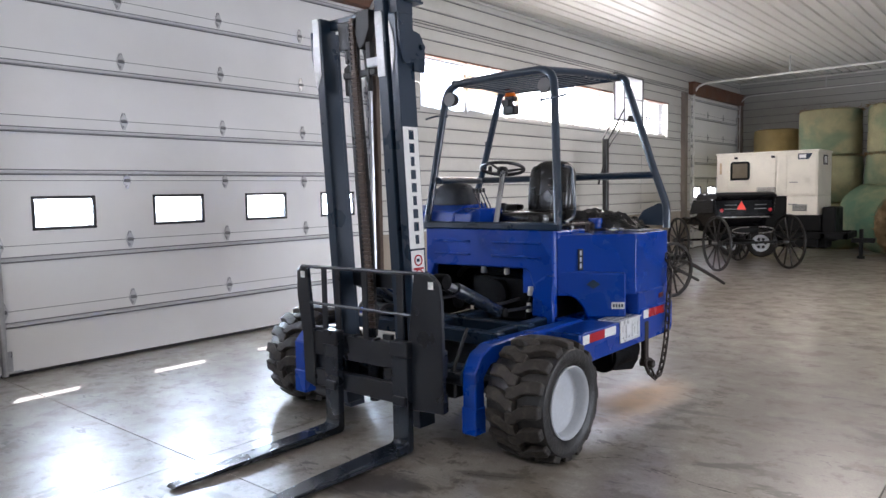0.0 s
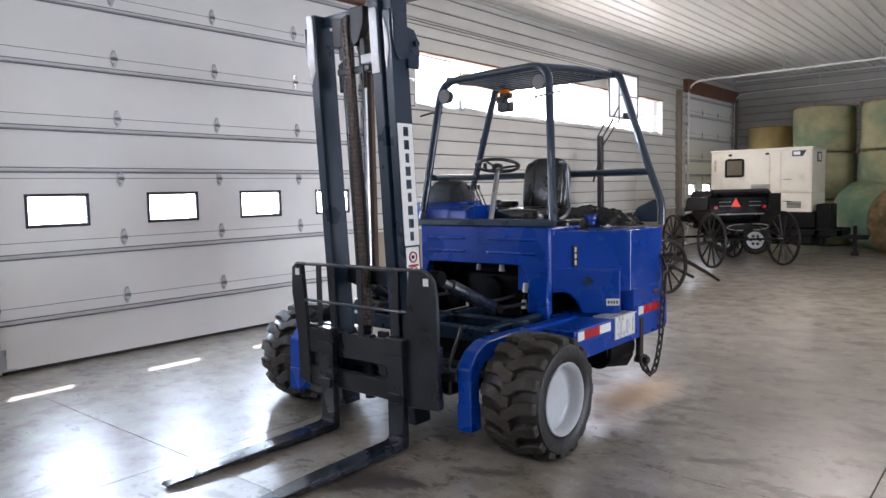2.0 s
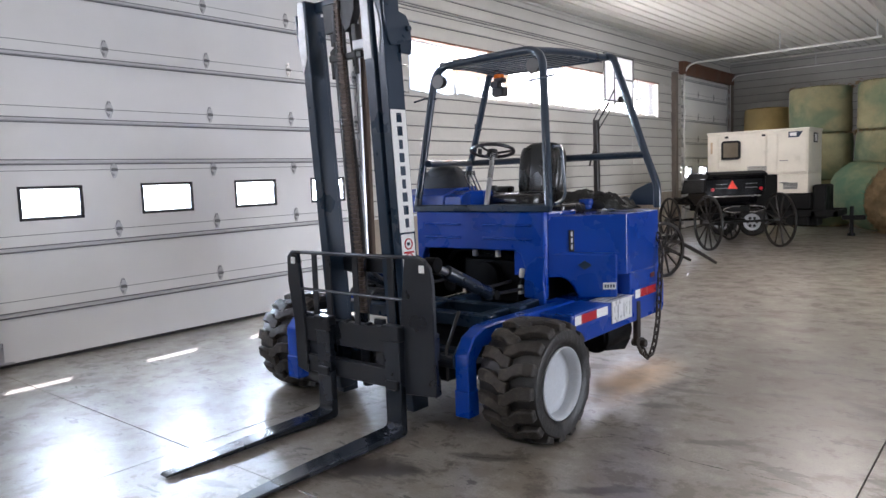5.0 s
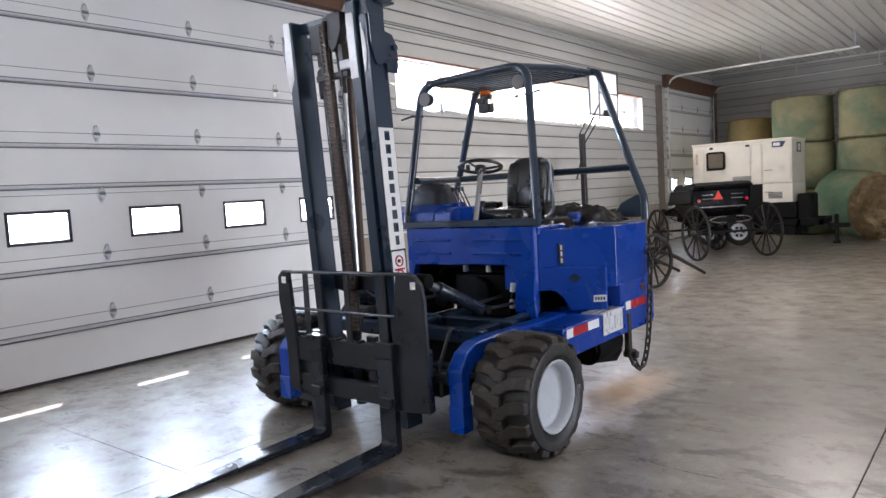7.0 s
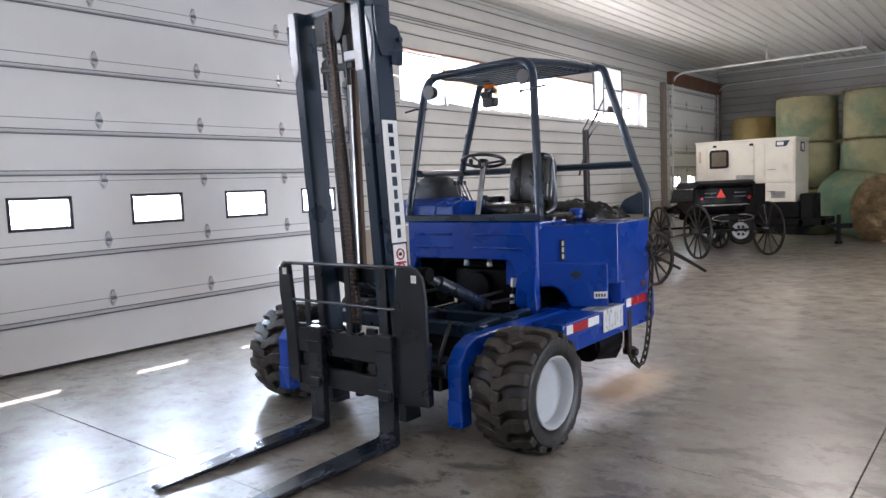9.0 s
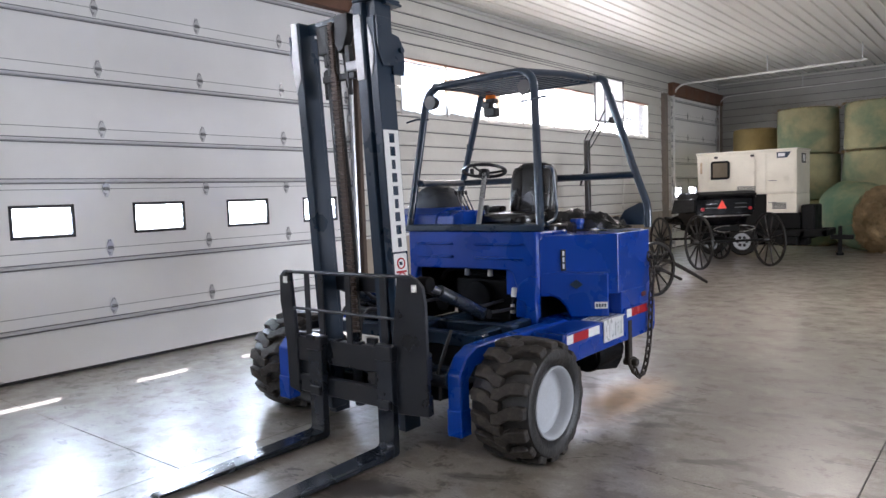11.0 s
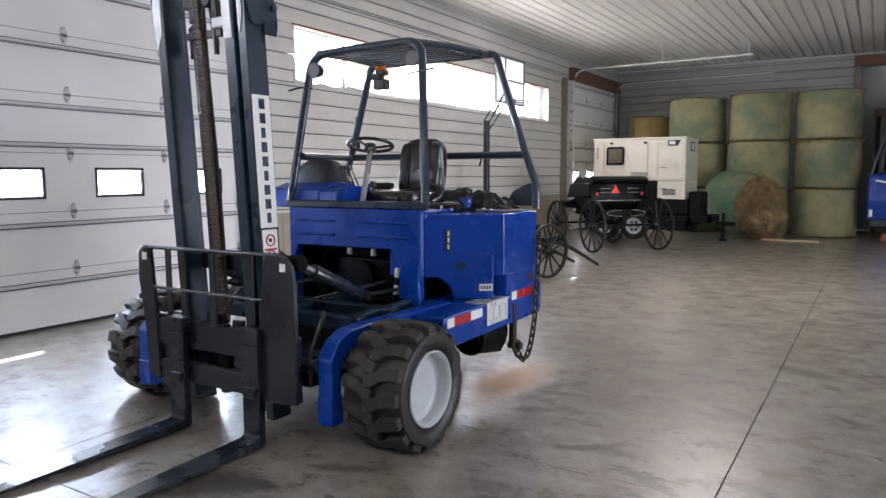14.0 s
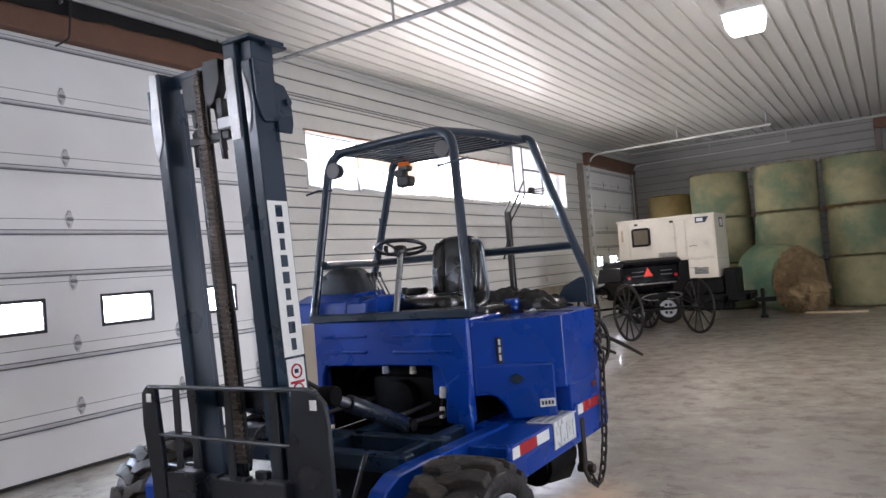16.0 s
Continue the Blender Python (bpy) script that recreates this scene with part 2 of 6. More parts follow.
SEAL = mat("black_rubber", (0.02, 0.02, 0.021), 0.6, var=0.2)
RUSTBEAM = mat("red_oxide_steel", (0.170, 0.082, 0.050), 0.6, var=0.18, scale=3, fine=0.1, dirt=(0.10, 0.05, 0.03), dirt_amount=0.5)
COLUMN = mat("brown_column_paint", (0.205, 0.172, 0.145), 0.5, var=0.15, dirt=(0.32, 0.30, 0.27), dirt_amount=0.3)
# same jamb paint as COLUMN, with its shade put into the colour
SHADEDCOLUMN = mat("shaded_column_paint", (0.075, 0.050, 0.036), 0.5, var=0.2, dirt=(0.2, 0.18, 0.15), dirt_amount=0.25)
DARKTRIM = mat("dark_seam", (0.16, 0.165, 0.165), 0.5, metal=0.3, var=0.1)
WHITEPIPE = mat("white_pipe", (0.72, 0.72, 0.70), 0.4, dirt=(0.4, 0.36, 0.3), dirt_amount=0.3)
BLUE = mat("blue_gloss_paint", (0.0006, 0.041, 0.30), 0.28, spec=0.4, var=0.08, scale=2.5, fine=0.03, coat=0.22, rvar=0.08, bump=0.05, bump_scale=14)
SLATE = mat("slate_blue_paint", (0.0105, 0.026, 0.050), 0.32, var=0.12, scale=4, fine=0.05, coat=0.28, rvar=0.08, bump=0.05, bump_scale=25)
FORKSTEEL = mat("dark_fork_steel", (0.011, 0.016, 0.025), 0.27, var=0.15, scale=5, fine=0.08, coat=0.3, bump=0.06, bump_scale=30)
CHARCOAL = mat("charcoal_paint", (0.0095, 0.0125, 0.0185), 0.34, var=0.15, scale=5, fine=0.08, coat=0.2, bump=0.08, bump_scale=30, dirt=(0.03, 0.028, 0.025), dirt_amount=0.3)
BLACK = mat("black_plastic", (0.008, 0.008, 0.009), 0.4, var=0.2, bump=0.1)
VINYL = mat("black_vinyl", (0.007, 0.0065, 0.006), 0.26, coat=0.3, var=0.15, bump=0.25, bump_scale=140)
COVER = mat("dusty_grey_plastic", (0.030, 0.033, 0.040), 0.6, var=0.2, spec=0.3, dirt=(0.09, 0.085, 0.07), dirt_amount=0.4, dirt_scale=6)
# nearly black: the shade of bay and recesses is put into the colour
ENGINE = mat("engine_shade_black", (0.003, 0.003, 0.0035), 0.6, spec=0.1, metal=0.0, var=0.3, bump=0.3)
TYRE = mat("worn_rubber", (0.011, 0.010, 0.0095), 0.44, var=0.25, scale=7, fine=0.2, fine_scale=45, bump=0.5, bump_scale=45, dirt=(0.055, 0.047, 0.040), dirt_amount=0.4, dirt_scale=9)
TREAD = mat("scuffed_tread", (0.034, 0.030, 0.0265), 0.58, spec=0.25, var=0.3, scale=9, fine=0.22, fine_scale=60, bump=0.5, bump_scale=50, dirt=(0.13, 0.108, 0.086), dirt_amount=0.6, dirt_scale=12)
RIM = mat("white_rim_paint", (0.53, 0.55, 0.58), 0.38, var=0.05, dirt=(0.4, 0.38, 0.35), dirt_amount=0.25, dirt_scale=6)
# pale colour for the reflection painted on the mast rail heads
RAILGLINT = mat("pale_rail_highlight", (0.50, 0.50, 0.50), 0.25, var=0.12, scale=6, coat=0.3)
WHITEPAINT = mat("white_decal", (0.80, 0.80, 0.78), 0.35, var=0.03)
REDTAPE = mat("red_reflector", (0.42, 0.012, 0.02), 0.3, var=0.08)
DARKRED = mat("dark_red_lens", (0.09, 0.006, 0.010), 0.35, var=0.1)
RUBBERHOSE = mat("hydraulic_hose", (0.015, 0.014, 0.014), 0.5, var=0.2)
HOSEBROWN = mat("rusty_chain", (0.10, 0.074, 0.06), 0.5, metal=0.4, var=0.25, scale=20)
STEEL = mat("bare_steel", (0.42, 0.42, 0.43), 0.28, metal=0.95, var=0.12)
CHAINMAT = mat("dark_chain_steel", (0.045, 0.037, 0.032), 0.5, metal=0.6, var=0.3, scale=30)
ALU = mat("tread_aluminium", (0.72, 0.73, 0.74), 0.35, metal=0.25, var=0.12, scale=20)
AMBER = mat("amber_lens", (0.75, 0.16, 0.01), 0.25, var=0.05)
CREAM = mat("cream_enamel", (0.74, 0.695, 0.585), 0.38, var=0.06, dirt=(0.36, 0.31, 0.23), dirt_amount=0.22)
DARKFRAME = mat("dark_frame", (0.006, 0.006, 0.006), 0.6, var=0.25, spec=0.18)
CARRIAGE = mat("black_lacquer", (0.004, 0.004, 0.005), 0.16, var=0.1, spec=0.35)
WOODWHEEL = mat("dark_painted_wood", (0.009, 0.008, 0.007), 0.4, var=0.25)
NICKEL = mat("nickel_bar", (0.6, 0.6, 0.6), 0.2, metal=1.0, var=0.08)
BOARD = mat("pine_board", (0.52, 0.40, 0.26), 0.65, var=0.15, stretch=(1, 8, 8))
BALL = mat("orange_rubber", (0.26, 0.085, 0.045), 0.6, var=0.15, bump=0.4, bump_scale=200)
HAYGREEN = hay("netted_hay", (0.285, 0.262, 0.150), (0.085, 0.165, 0.110), (0.125, 0.180, 0.115), 0.8, 0.46, 0.62)
HAYTEAL = hay("teal_netted_hay", (0.27, 0.29, 0.17), (0.075, 0.19, 0.13), (0.12, 0.21, 0.135), 0.85, 0.44, 0.60)
HAYGOLD = hay("old_hay", (0.33, 0.24, 0.10), (0.26, 0.21, 0.10), (0.25, 0.2, 0.1), 0.4)
STRAW = mat("loose_straw", (0.235, 0.165, 0.088), 0.85, var=0.42, scale=5, fine=0.25, fine_scale=60, bump=0.9, bump_scale=50, spec=0.1, obj_random=0.2)
OUTSIDE = mat("outdoor_gravel", (0.45, 0.43, 0.40), 0.9, var=0.15, scale=2, bump=0.4)
LENS = glow("lamp_lens", (1.0, 0.98, 0.95), 2.5)
HEADLAMP = mat("clear_lamp_lens", (0.16, 0.155, 0.155), 0.38, var=0.1, spec=0.3)
TANGLASS = mat("tinted_glass", (0.16, 0.13, 0.09), 0.2, var=0.2)


def glass(name, tint=(1, 1, 1), rough=0.0):
    m = bpy.data.materials.new(name)
    m.use_nodes = True
    b = m.node_tree.nodes["Principled BSDF"]
    b.inputs["Base Color"].default_value = (*tint, 1)
    b.inputs["Transmission Weight"].default_value = 1.0
    b.inputs["Roughness"].default_value = rough
    b.inputs["IOR"].default_value = 1.45
    return m


PANE = glass("window_pane", (0.98, 0.99, 1.0), 0.02)


def translucent(name, color):
    """Milky sheet that passes light through."""
    m = bpy.data.materials.new(name)
    m.use_nodes = True
    n, l = m.node_tree.nodes, m.node_tree.links
    t, d, x = n.new("ShaderNodeBsdfTranslucent"), n.new("ShaderNodeBsdfDiffuse"), n.new("ShaderNodeMixShader")
    t.inputs[0].default_value = d.inputs[0].default_value = (*color, 1)
    x.inputs[0].default_value = 0.35
    l.new(t.outputs[0], x.inputs[1])
    l.new(d.outputs[0], x.inputs[2])
    l.new(x.outputs[0], n["Material Output"].inputs["Surface"])
    return m


MILKY = translucent("milky_acrylic", (0.85, 0.86, 0.88))
PAPER = translucent("tan_paper", (0.60, 0.47, 0.36))

# ---- mesh helpers ----


def add_mesh(bm, other):
    tmp = bpy.data.meshes.new("tmp")
    other.to_mesh(tmp)
    bm.from_mesh(tmp)
    bpy.data.meshes.remove(tmp)
    other.free()


def box(bm, x0, x1, y0, y1, z0, z1, bev=0.004, seg=1, m=None):
    b = bmesh.new()
    bmesh.ops.create_cube(b, size=1.0)
    for v in b.verts:
        v.co = Vector(((x0 + x1) / 2 + v.co.x * (x1 - x0), (y0 + y1) / 2 + v.co.y * (y1 - y0), (z0 + z1) / 2 + v.co.z * (z1 - z0)))
    w = min(bev, 0.45 * min(abs(x1 - x0), abs(y1 - y0), abs(z1 - z0)))
    if w > 0:
        bmesh.ops.bevel(b, geom=b.edges[:], offset=w, segments=seg, affect="EDGES", profile=0.5)
    if m is not None:
        b.transform(m)
    add_mesh(bm, b)
    return bm


def cyl(bm, p0, p1, r, r1=None, seg=16, bev=0.0):
    p0, p1 = Vector(p0), Vector(p1)
    d = p1 - p0
    b = bmesh.new()
    bmesh.ops.create_cone(b, cap_ends=True, segments=seg, radius1=r, radius2=r if r1 is None else r1, depth=d.length)
    if bev:
        bmesh.ops.bevel(b, geom=[e for e in b.edges if len([f for f in e.link_faces if len(f.verts) > 4]) == 1], offset=bev, segments=2, affect="EDGES", profile=0.5)
    b.transform(Matrix.Translation((p0 + p1) / 2) @ d.to_track_quat("Z", "Y").to_matrix().to_4x4())
    add_mesh(bm, b)
    return bm


def smooth_path(pts, n=6):
    """Catmull-Rom through the points."""
    pts = [Vector(p) for p in pts]
    out = []
    for i in range(len(pts) - 1):
        a, b, c, d = pts[max(i - 1, 0)], pts[i], pts[i + 1], pts[min(i + 2, len(pts) - 1)]
        for k in range(n):
            t = k / n
            out.append(0.5 * (2 * b + (c - a) * t + (2 * a - 5 * b + 4 * c - d) * t * t + (3 * b - a - 3 * c + d) * t ** 3))
    return out + [pts[-1]]


def fillet(pts, r, n=5):
    """A polyline with rounded corners."""
    pts = [Vector(p) for p in pts]
    out = [pts[0]]
    for a, b, c in zip(pts, pts[1:], pts[2:]):
        u, w = (a - b), (c - b)
        d = min(r, u.length * 0.45, w.length * 0.45)
        p, q = b + u.normalized() * d, b + w.normalized() * d
        for k in range(n + 1):
            t = k / n
            out.append((1 - t) ** 2 * p + 2 * t * (1 - t) * b + t * t * q)
    return out + [pts[-1]]


def tube(bm, pts, r, seg=8, closed=False):
    pts = [Vector(p) for p in pts]
    rings, up = [], None
    for i, p in enumerate(pts):
        a = pts[i - 1] if (i or closed) else p
        b = pts[(i + 1) % len(pts)] if (i < len(pts) - 1 or closed) else p
        d = (b - a).normalized()
        if up is None:
            up = d.orthogonal().normalized()
        up = (up - d * up.dot(d)).normalized()
        side = d.cross(up)
        rr = r[i] if isinstance(r, (list, tuple)) else r
        rings.append([bm.verts.new(p + (up * math.cos(t) + side * math.sin(t)) * rr) for t in (2 * math.pi * k / seg for k in range(seg))])
    pairs = list(zip(rings, rings[1:])) + ([(rings[-1], rings[0])] if closed else [])
    for a, b in pairs:
        for k in range(seg):
            bm.faces.new((a[k], a[(k + 1) % seg], b[(k + 1) % seg], b[k]))
    if not closed:
        bm.faces.new(rings[0][::-1])
        bm.faces.new(rings[-1])
    return bm


def prism(bm, poly, axis, a, b, bev=0.0, m=None):
    """A polygon swept along an axis from a to b. The polygon's pair is the two other axes in order x, y, z."""
    t = bmesh.new()

    def at(p, v):
        return {"x": (v, p[0], p[1]), "y": (p[0], v, p[1]), "z": (p[0], p[1], v)}[axis]
    lo = [t.verts.new(at(p, a)) for p in poly]
    hi = [t.verts.new(at(p, b)) for p in poly]
    t.faces.new(lo)
    t.faces.new(hi[::-1])
    for i in range(len(poly)):
        j = (i + 1) % len(poly)
        t.faces.new((lo[j], lo[i], hi[i], hi[j]))
    bmesh.ops.recalc_face_normals(t, faces=t.faces[:])
    if bev:
        bmesh.ops.bevel(t, geom=t.edges[:], offset=bev, segments=1, affect="EDGES", profile=0.5)
    if m is not None:
        t.transform(m)
    add_mesh(bm, t)
    return bm


def lathe(bm, profile, centre, axis="x", seg=32, closed=True):
    """Profile of (along, radius) turned round an axis through centre."""
    rings = []
    c = Vector(centre)
    for k in range(seg):
        t = 2 * math.pi * k / seg
        ring = []
        for w, r in profile:
            u, v = r * math.cos(t), r * math.sin(t)
            ring.append(bm.verts.new(c + Vector({"x": (w, u, v), "y": (u, w, v), "z": (u, v, w)}[axis])))
        rings.append(ring)
    n = len(profile)
    for k in range(seg):
        a, b = rings[k], rings[(k + 1) % seg]
        for i in range(n if closed else n - 1):
            j = (i + 1) % n
            bm.faces.new((a[i], a[j], b[j], b[i]))
    bmesh.ops.recalc_face_normals(bm, faces=bm.faces[:])
    return bm


def pillow(bm, centre, half, e=0.5, m=None, seg=24):
    """A cushion-like rounded block."""
    b = bmesh.new()
    bmesh.ops.create_uvsphere(b, u_segments=seg, v_segments=seg // 2, radius=1.0)
    for v in b.verts:
        v.co = Vector([c + h * math.copysign(abs(q) ** e, q) for c, h, q in zip(centre, half, v.co)])
    if m is not None:
        b.transform(m)
    add_mesh(bm, b)
    return bm


def origin(ob):
    v = Vector((0, 0, 0))
    while ob is not None:
        v += ob.location
        ob = ob.parent
    return v


def finish(bm, name, material, smooth):
    me = bpy.data.meshes.new(name)
    bm.to_mesh(me)
    bm.free()
    me.materials.append(material)
    if smooth:
        me.polygons.foreach_set("use_smooth", [True] * len(me.polygons))
        me.set_sharp_from_angle(angle=radians(38))
    return me


def thing(name, base, label, category, group="", kind=""):
    ob = new(name)
    ob.location = base
    ob.empty_display_size = 0.1
    return tagged(ob, label, category, group, kind)


def part(name, bm, material, parent, label="", smooth=True):
    ob = new(name, finish(bm, name, material, smooth))
    ob.parent = parent
    ob.location = -origin(parent)
    return tagged(ob, label)


def solid(name, bm, material, label="", category="", group="", kind="", smooth=True):
    ob = new(name, finish(bm, name, material, smooth))
    return tagged(ob, label, category, group, kind)


def shared(name, me, parent, m=None):
    """A piece that shares its mesh."""
    ob = new(name, me)
    ob.parent = parent
    ob.matrix_basis = Matrix.Translation(-origin(parent)) @ (m if m is not None else Matrix())
    return ob


def B():
    return bmesh.new()

# ---- structure ----
ground = solid("ground", box(B(), -900, 900, -900, 900, -0.6, -0.16, 0), OUTSIDE, "pale gravel ground outside the building", "ground", kind="structure")

DOOR1, DOOR2 = (-1.31, 3.53), (15.42, 19.22)
DOOR_TOP = 4.24
WEST_HOLES = [(DOOR1[0], DOOR1[1], 0.0, DOOR_TOP), (DOOR2[0], DOOR2[1], 0.0, 4.15), (4.62, 13.90, WIN_Z0, WIN_Z1), (-10.2, -2.6, WIN_Z0, WIN_Z1)]
NORTH_HOLES = [(6.78, 11.0, 0.0, 4.45)]
# unseen doorways, cut only to let the fill lights in
EAST_HOLES = [(1.5, 6.9, 0.0, 2.2)]
SOUTH_HOLES = [(5.2, 9.8, 0.0, 2.6)]


def pieces(a0, a1, z0, z1, holes):
    """Rectangles that fill a wall round its openings."""
    zs = sorted({z0, z1, *[z for h in holes for z in h[2:] if z0 < z < z1]})
    for lo, hi in zip(zs, zs[1:]):
        cuts = sorted((max(h[0], a0), min(h[1], a1)) for h in holes if h[2] < hi - 1e-6 and h[3] > lo + 1e-6 and h[1] > a0 and h[0] < a1)
        at = a0
        for c0, c1 in cuts:
            if c0 - at > 0.02:
                yield at, c0, lo, hi
            at = max(at, c1)
        if a1 - at > 0.02:
            yield at, a1, lo, hi


def wall(name, axis, face, outward, a0, a1, holes, label):
    """A wall 0.24 m thick whose inner face stands at face."""
    bm = B()
    o0, o1 = sorted((face, face + outward * 0.24))
    for p0, p1, z0, z1 in pieces(a0, a1, 0.0, CEIL + 0.3, holes):
        if axis == "x":
            box(bm, o0, o1, p0, p1, z0, z1, 0)
        else:
            box(bm, p0, p1, o0, o1, z0, z1, 0)
    return solid(name, bm, DARKTRIM, label, "wall", kind="structure", smooth=False)


wall_west = wall("wall_west", "x", 0.0, -1, ROOM_S - 0.24, ROOM_N + 0.24, WEST_HOLES, "white horizontal metal siding over tan wainscot")
wall_north = wall("wall_north", "y", ROOM_N, 1, 0.0, ROOM_X, NORTH_HOLES, "white horizontal metal siding behind the hay")
wall_east = wall("wall_east", "x", ROOM_X, 1, ROOM_S - 0.24, ROOM_N + 0.24, EAST_HOLES, "white sided wall with an unseen doorway added for light")
wall_south = wall("wall_south", "y", ROOM_S, -1, 0.0, ROOM_X, SOUTH_HOLES, "white sided wall with an unseen doorway added for light")

# floor: slabs with sawn joints
floor = solid("floor", box(B(), -0.24, ROOM_X + 0.24, ROOM_S - 0.24, ROOM_N + 0.24, -0.15, -0.012, 0), JOINT, "polished grey concrete floor with sawn joints", "floor", kind="structure")
FLOOR_X = [-0.3, 3.32, 6.735, ROOM_X + 0.24]
FLOOR_Y = [ROOM_S - 0.24, -1.28, ROOM_N + 0.24]
for i in range(3):
    for j in range(2):
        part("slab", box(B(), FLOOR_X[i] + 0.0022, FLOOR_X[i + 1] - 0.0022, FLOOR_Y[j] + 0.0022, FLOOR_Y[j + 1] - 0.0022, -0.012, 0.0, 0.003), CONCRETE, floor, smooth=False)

# hairline cracks with chipped edges in the slab beside the machine
rng = random.Random(21)
for pts in ([(5.14, 0.06), (5.24, 0.20), (5.40, 0.35)], [(5.62, 0.30), (5.70, 0.28), (5.80, 0.26)], [(5.86, 0.25), (6.00, 0.24), (6.14, 0.24)], [(6.24, 0.26), (6.32, 0.25), (6.40, 0.26), (6.48, 0.25)], [(4.82, -0.42), (4.95, -0.36), (5.08, -0.30)]):
    bm, last = B(), None
    for p in smooth_path([(x, y, 0) for x, y in pts], 16):
        w = 0.002 + 0.007 * rng.random() ** 3
        d = 0.006 * noise.noise(p * 30)
        pair = [bm.verts.new((p.x, p.y + d - w, 0.0008)), bm.verts.new((p.x, p.y + d + w, 0.0008))]
        if last:
            bm.faces.new((last[0], pair[0], pair[1], last[1]))
        last = pair
    part("crack", bm, JOINT, floor, "dark chipped hairline crack", smooth=False)

# ceiling: ribbed steel sheet
bm = B()
prof, x = [(0.0, CEIL)], 0.01
while x < ROOM_X:
    for dx, dz in ((0.0, 0.0), (0.180, 0.0), (0.192, 0.038), (0.223, 0.038)):
        prof.append((x + dx, CEIL + dz))
    x += 0.235
prof = [p for p in prof if p[0] < ROOM_X]
ya, yb = ROOM_S, ROOM_N
rows_a = [bm.verts.new((px, ya, pz)) for px, pz in prof] + [bm.verts.new((ROOM_X, ya, CEIL + 0.1)), bm.verts.new((0, ya, CEIL + 0.1))]
rows_b = [bm.verts.new((v.co.x, yb, v.co.z)) for v in rows_a]
for i in range(len(rows_a)):
    j = (i + 1) % len(rows_a)
    bm.faces.new((rows_a[i], rows_a[j], rows_b[j], rows_b[i]))
bmesh.ops.recalc_face_normals(bm, faces=bm.faces[:])
ceiling = solid("ceiling", bm, CEILING, "white ribbed steel ceiling sheets", "ceiling", kind="structure", smooth=False)

# eave roof over the west wall, and the roof deck
solid("roof", box(box(B(), -1.5, ROOM_X + 1.5, ROOM_S - 0.5, ROOM_N + 0.5, CEIL + 0.32, CEIL + 0.5, 0.01), -1.5, -1.46, ROOM_S - 0.5, ROOM_N + 0.5, CEIL + 0.1, CEIL + 0.34, 0.004), SIDING, "roof deck with overhanging eaves", "roof", kind="structure")

# siding strips
def siding(wall_ob, axis, face, inward, a0, a1, holes, z_start, paint=SIDING):
    z = z_start
    step = 0.2225
    while z < CEIL - 0.02:
        top = min(z + step, CEIL)
        for p0, p1, z0, z1 in pieces(a0, a1, z, top, holes):
            full = z1 - z0
            lip = 0.024 if z0 == z else 0.010
            prof = [(0.0, z0 + 0.014), (lip - 0.006, z0 + 0.014), (lip, z0 + 0.020), (lip, z0 + min(0.05, full * 0.4)), (0.008, z1 - 0.006), (0.0, z1)]
            bm = B()
            if axis == "x":
                prism(bm, [(face + inward * d, q) for d, q in prof], "y", p0, p1)
            else:
                prism(bm, [(face + inward * d, q) for d, q in prof], "x", p0, p1)
            part("siding_strip", bm, paint, wall_ob, smooth=False)
        z = top


siding(wall_west, "x", 0.0, 1, ROOM_S, ROOM_N, WEST_HOLES, 1.086)
siding(wall_north, "y", ROOM_N, -1, 0.02, ROOM_X, NORTH_HOLES, 1.086, SHADEDSIDING)
wains = B()
for p0, p1, z0, z1 in pieces(ROOM_S, ROOM_N, 0.0, 1.06, WEST_HOLES):
    box(wains, 0.0, 0.014, p0, p1, z0, z1, 0.002)
    y = p0 + 0.15
    while y < p1 - 0.1:
        box(wains, 0.014, 0.026, y, y + 0.04, z0, z1, 0.004)
        y += 0.3
for p0, p1, z0, z1 in pieces(0.02, ROOM_X, 0.0, 1.06, NORTH_HOLES):
    box(wains, p0, p1, ROOM_N - 0.014, ROOM_N, z0, z1, 0.002)
solid("wainscot", wains, WAINSCOT, "tan ribbed metal wainscot with a white cap", "wall panel", kind="structure", smooth=False)
cap = B()
for p0, p1, z0, z1 in pieces(ROOM_S, ROOM_N, 0.5, 1.0, WEST_HOLES):
    box(cap, 0.0, 0.032, p0, p1, 1.05, 1.085, 0.004)
solid("trim_cap", cap, WHITEPIPE, "white trim above the wainscot", "trim", kind="structure", smooth=False)
crown = B()
box(crown, 0.0, 0.05, ROOM_S, ROOM_N, CEIL - 0.07, CEIL - 0.025, 0.006)
box(crown, 0.05, ROOM_X, ROOM_N - 0.05, ROOM_N, CEIL - 0.07, CEIL - 0.025, 0.006)
solid("trim_crown", crown, SIDING, "white angle trim where wall meets ceiling", "trim", kind="structure", smooth=False)


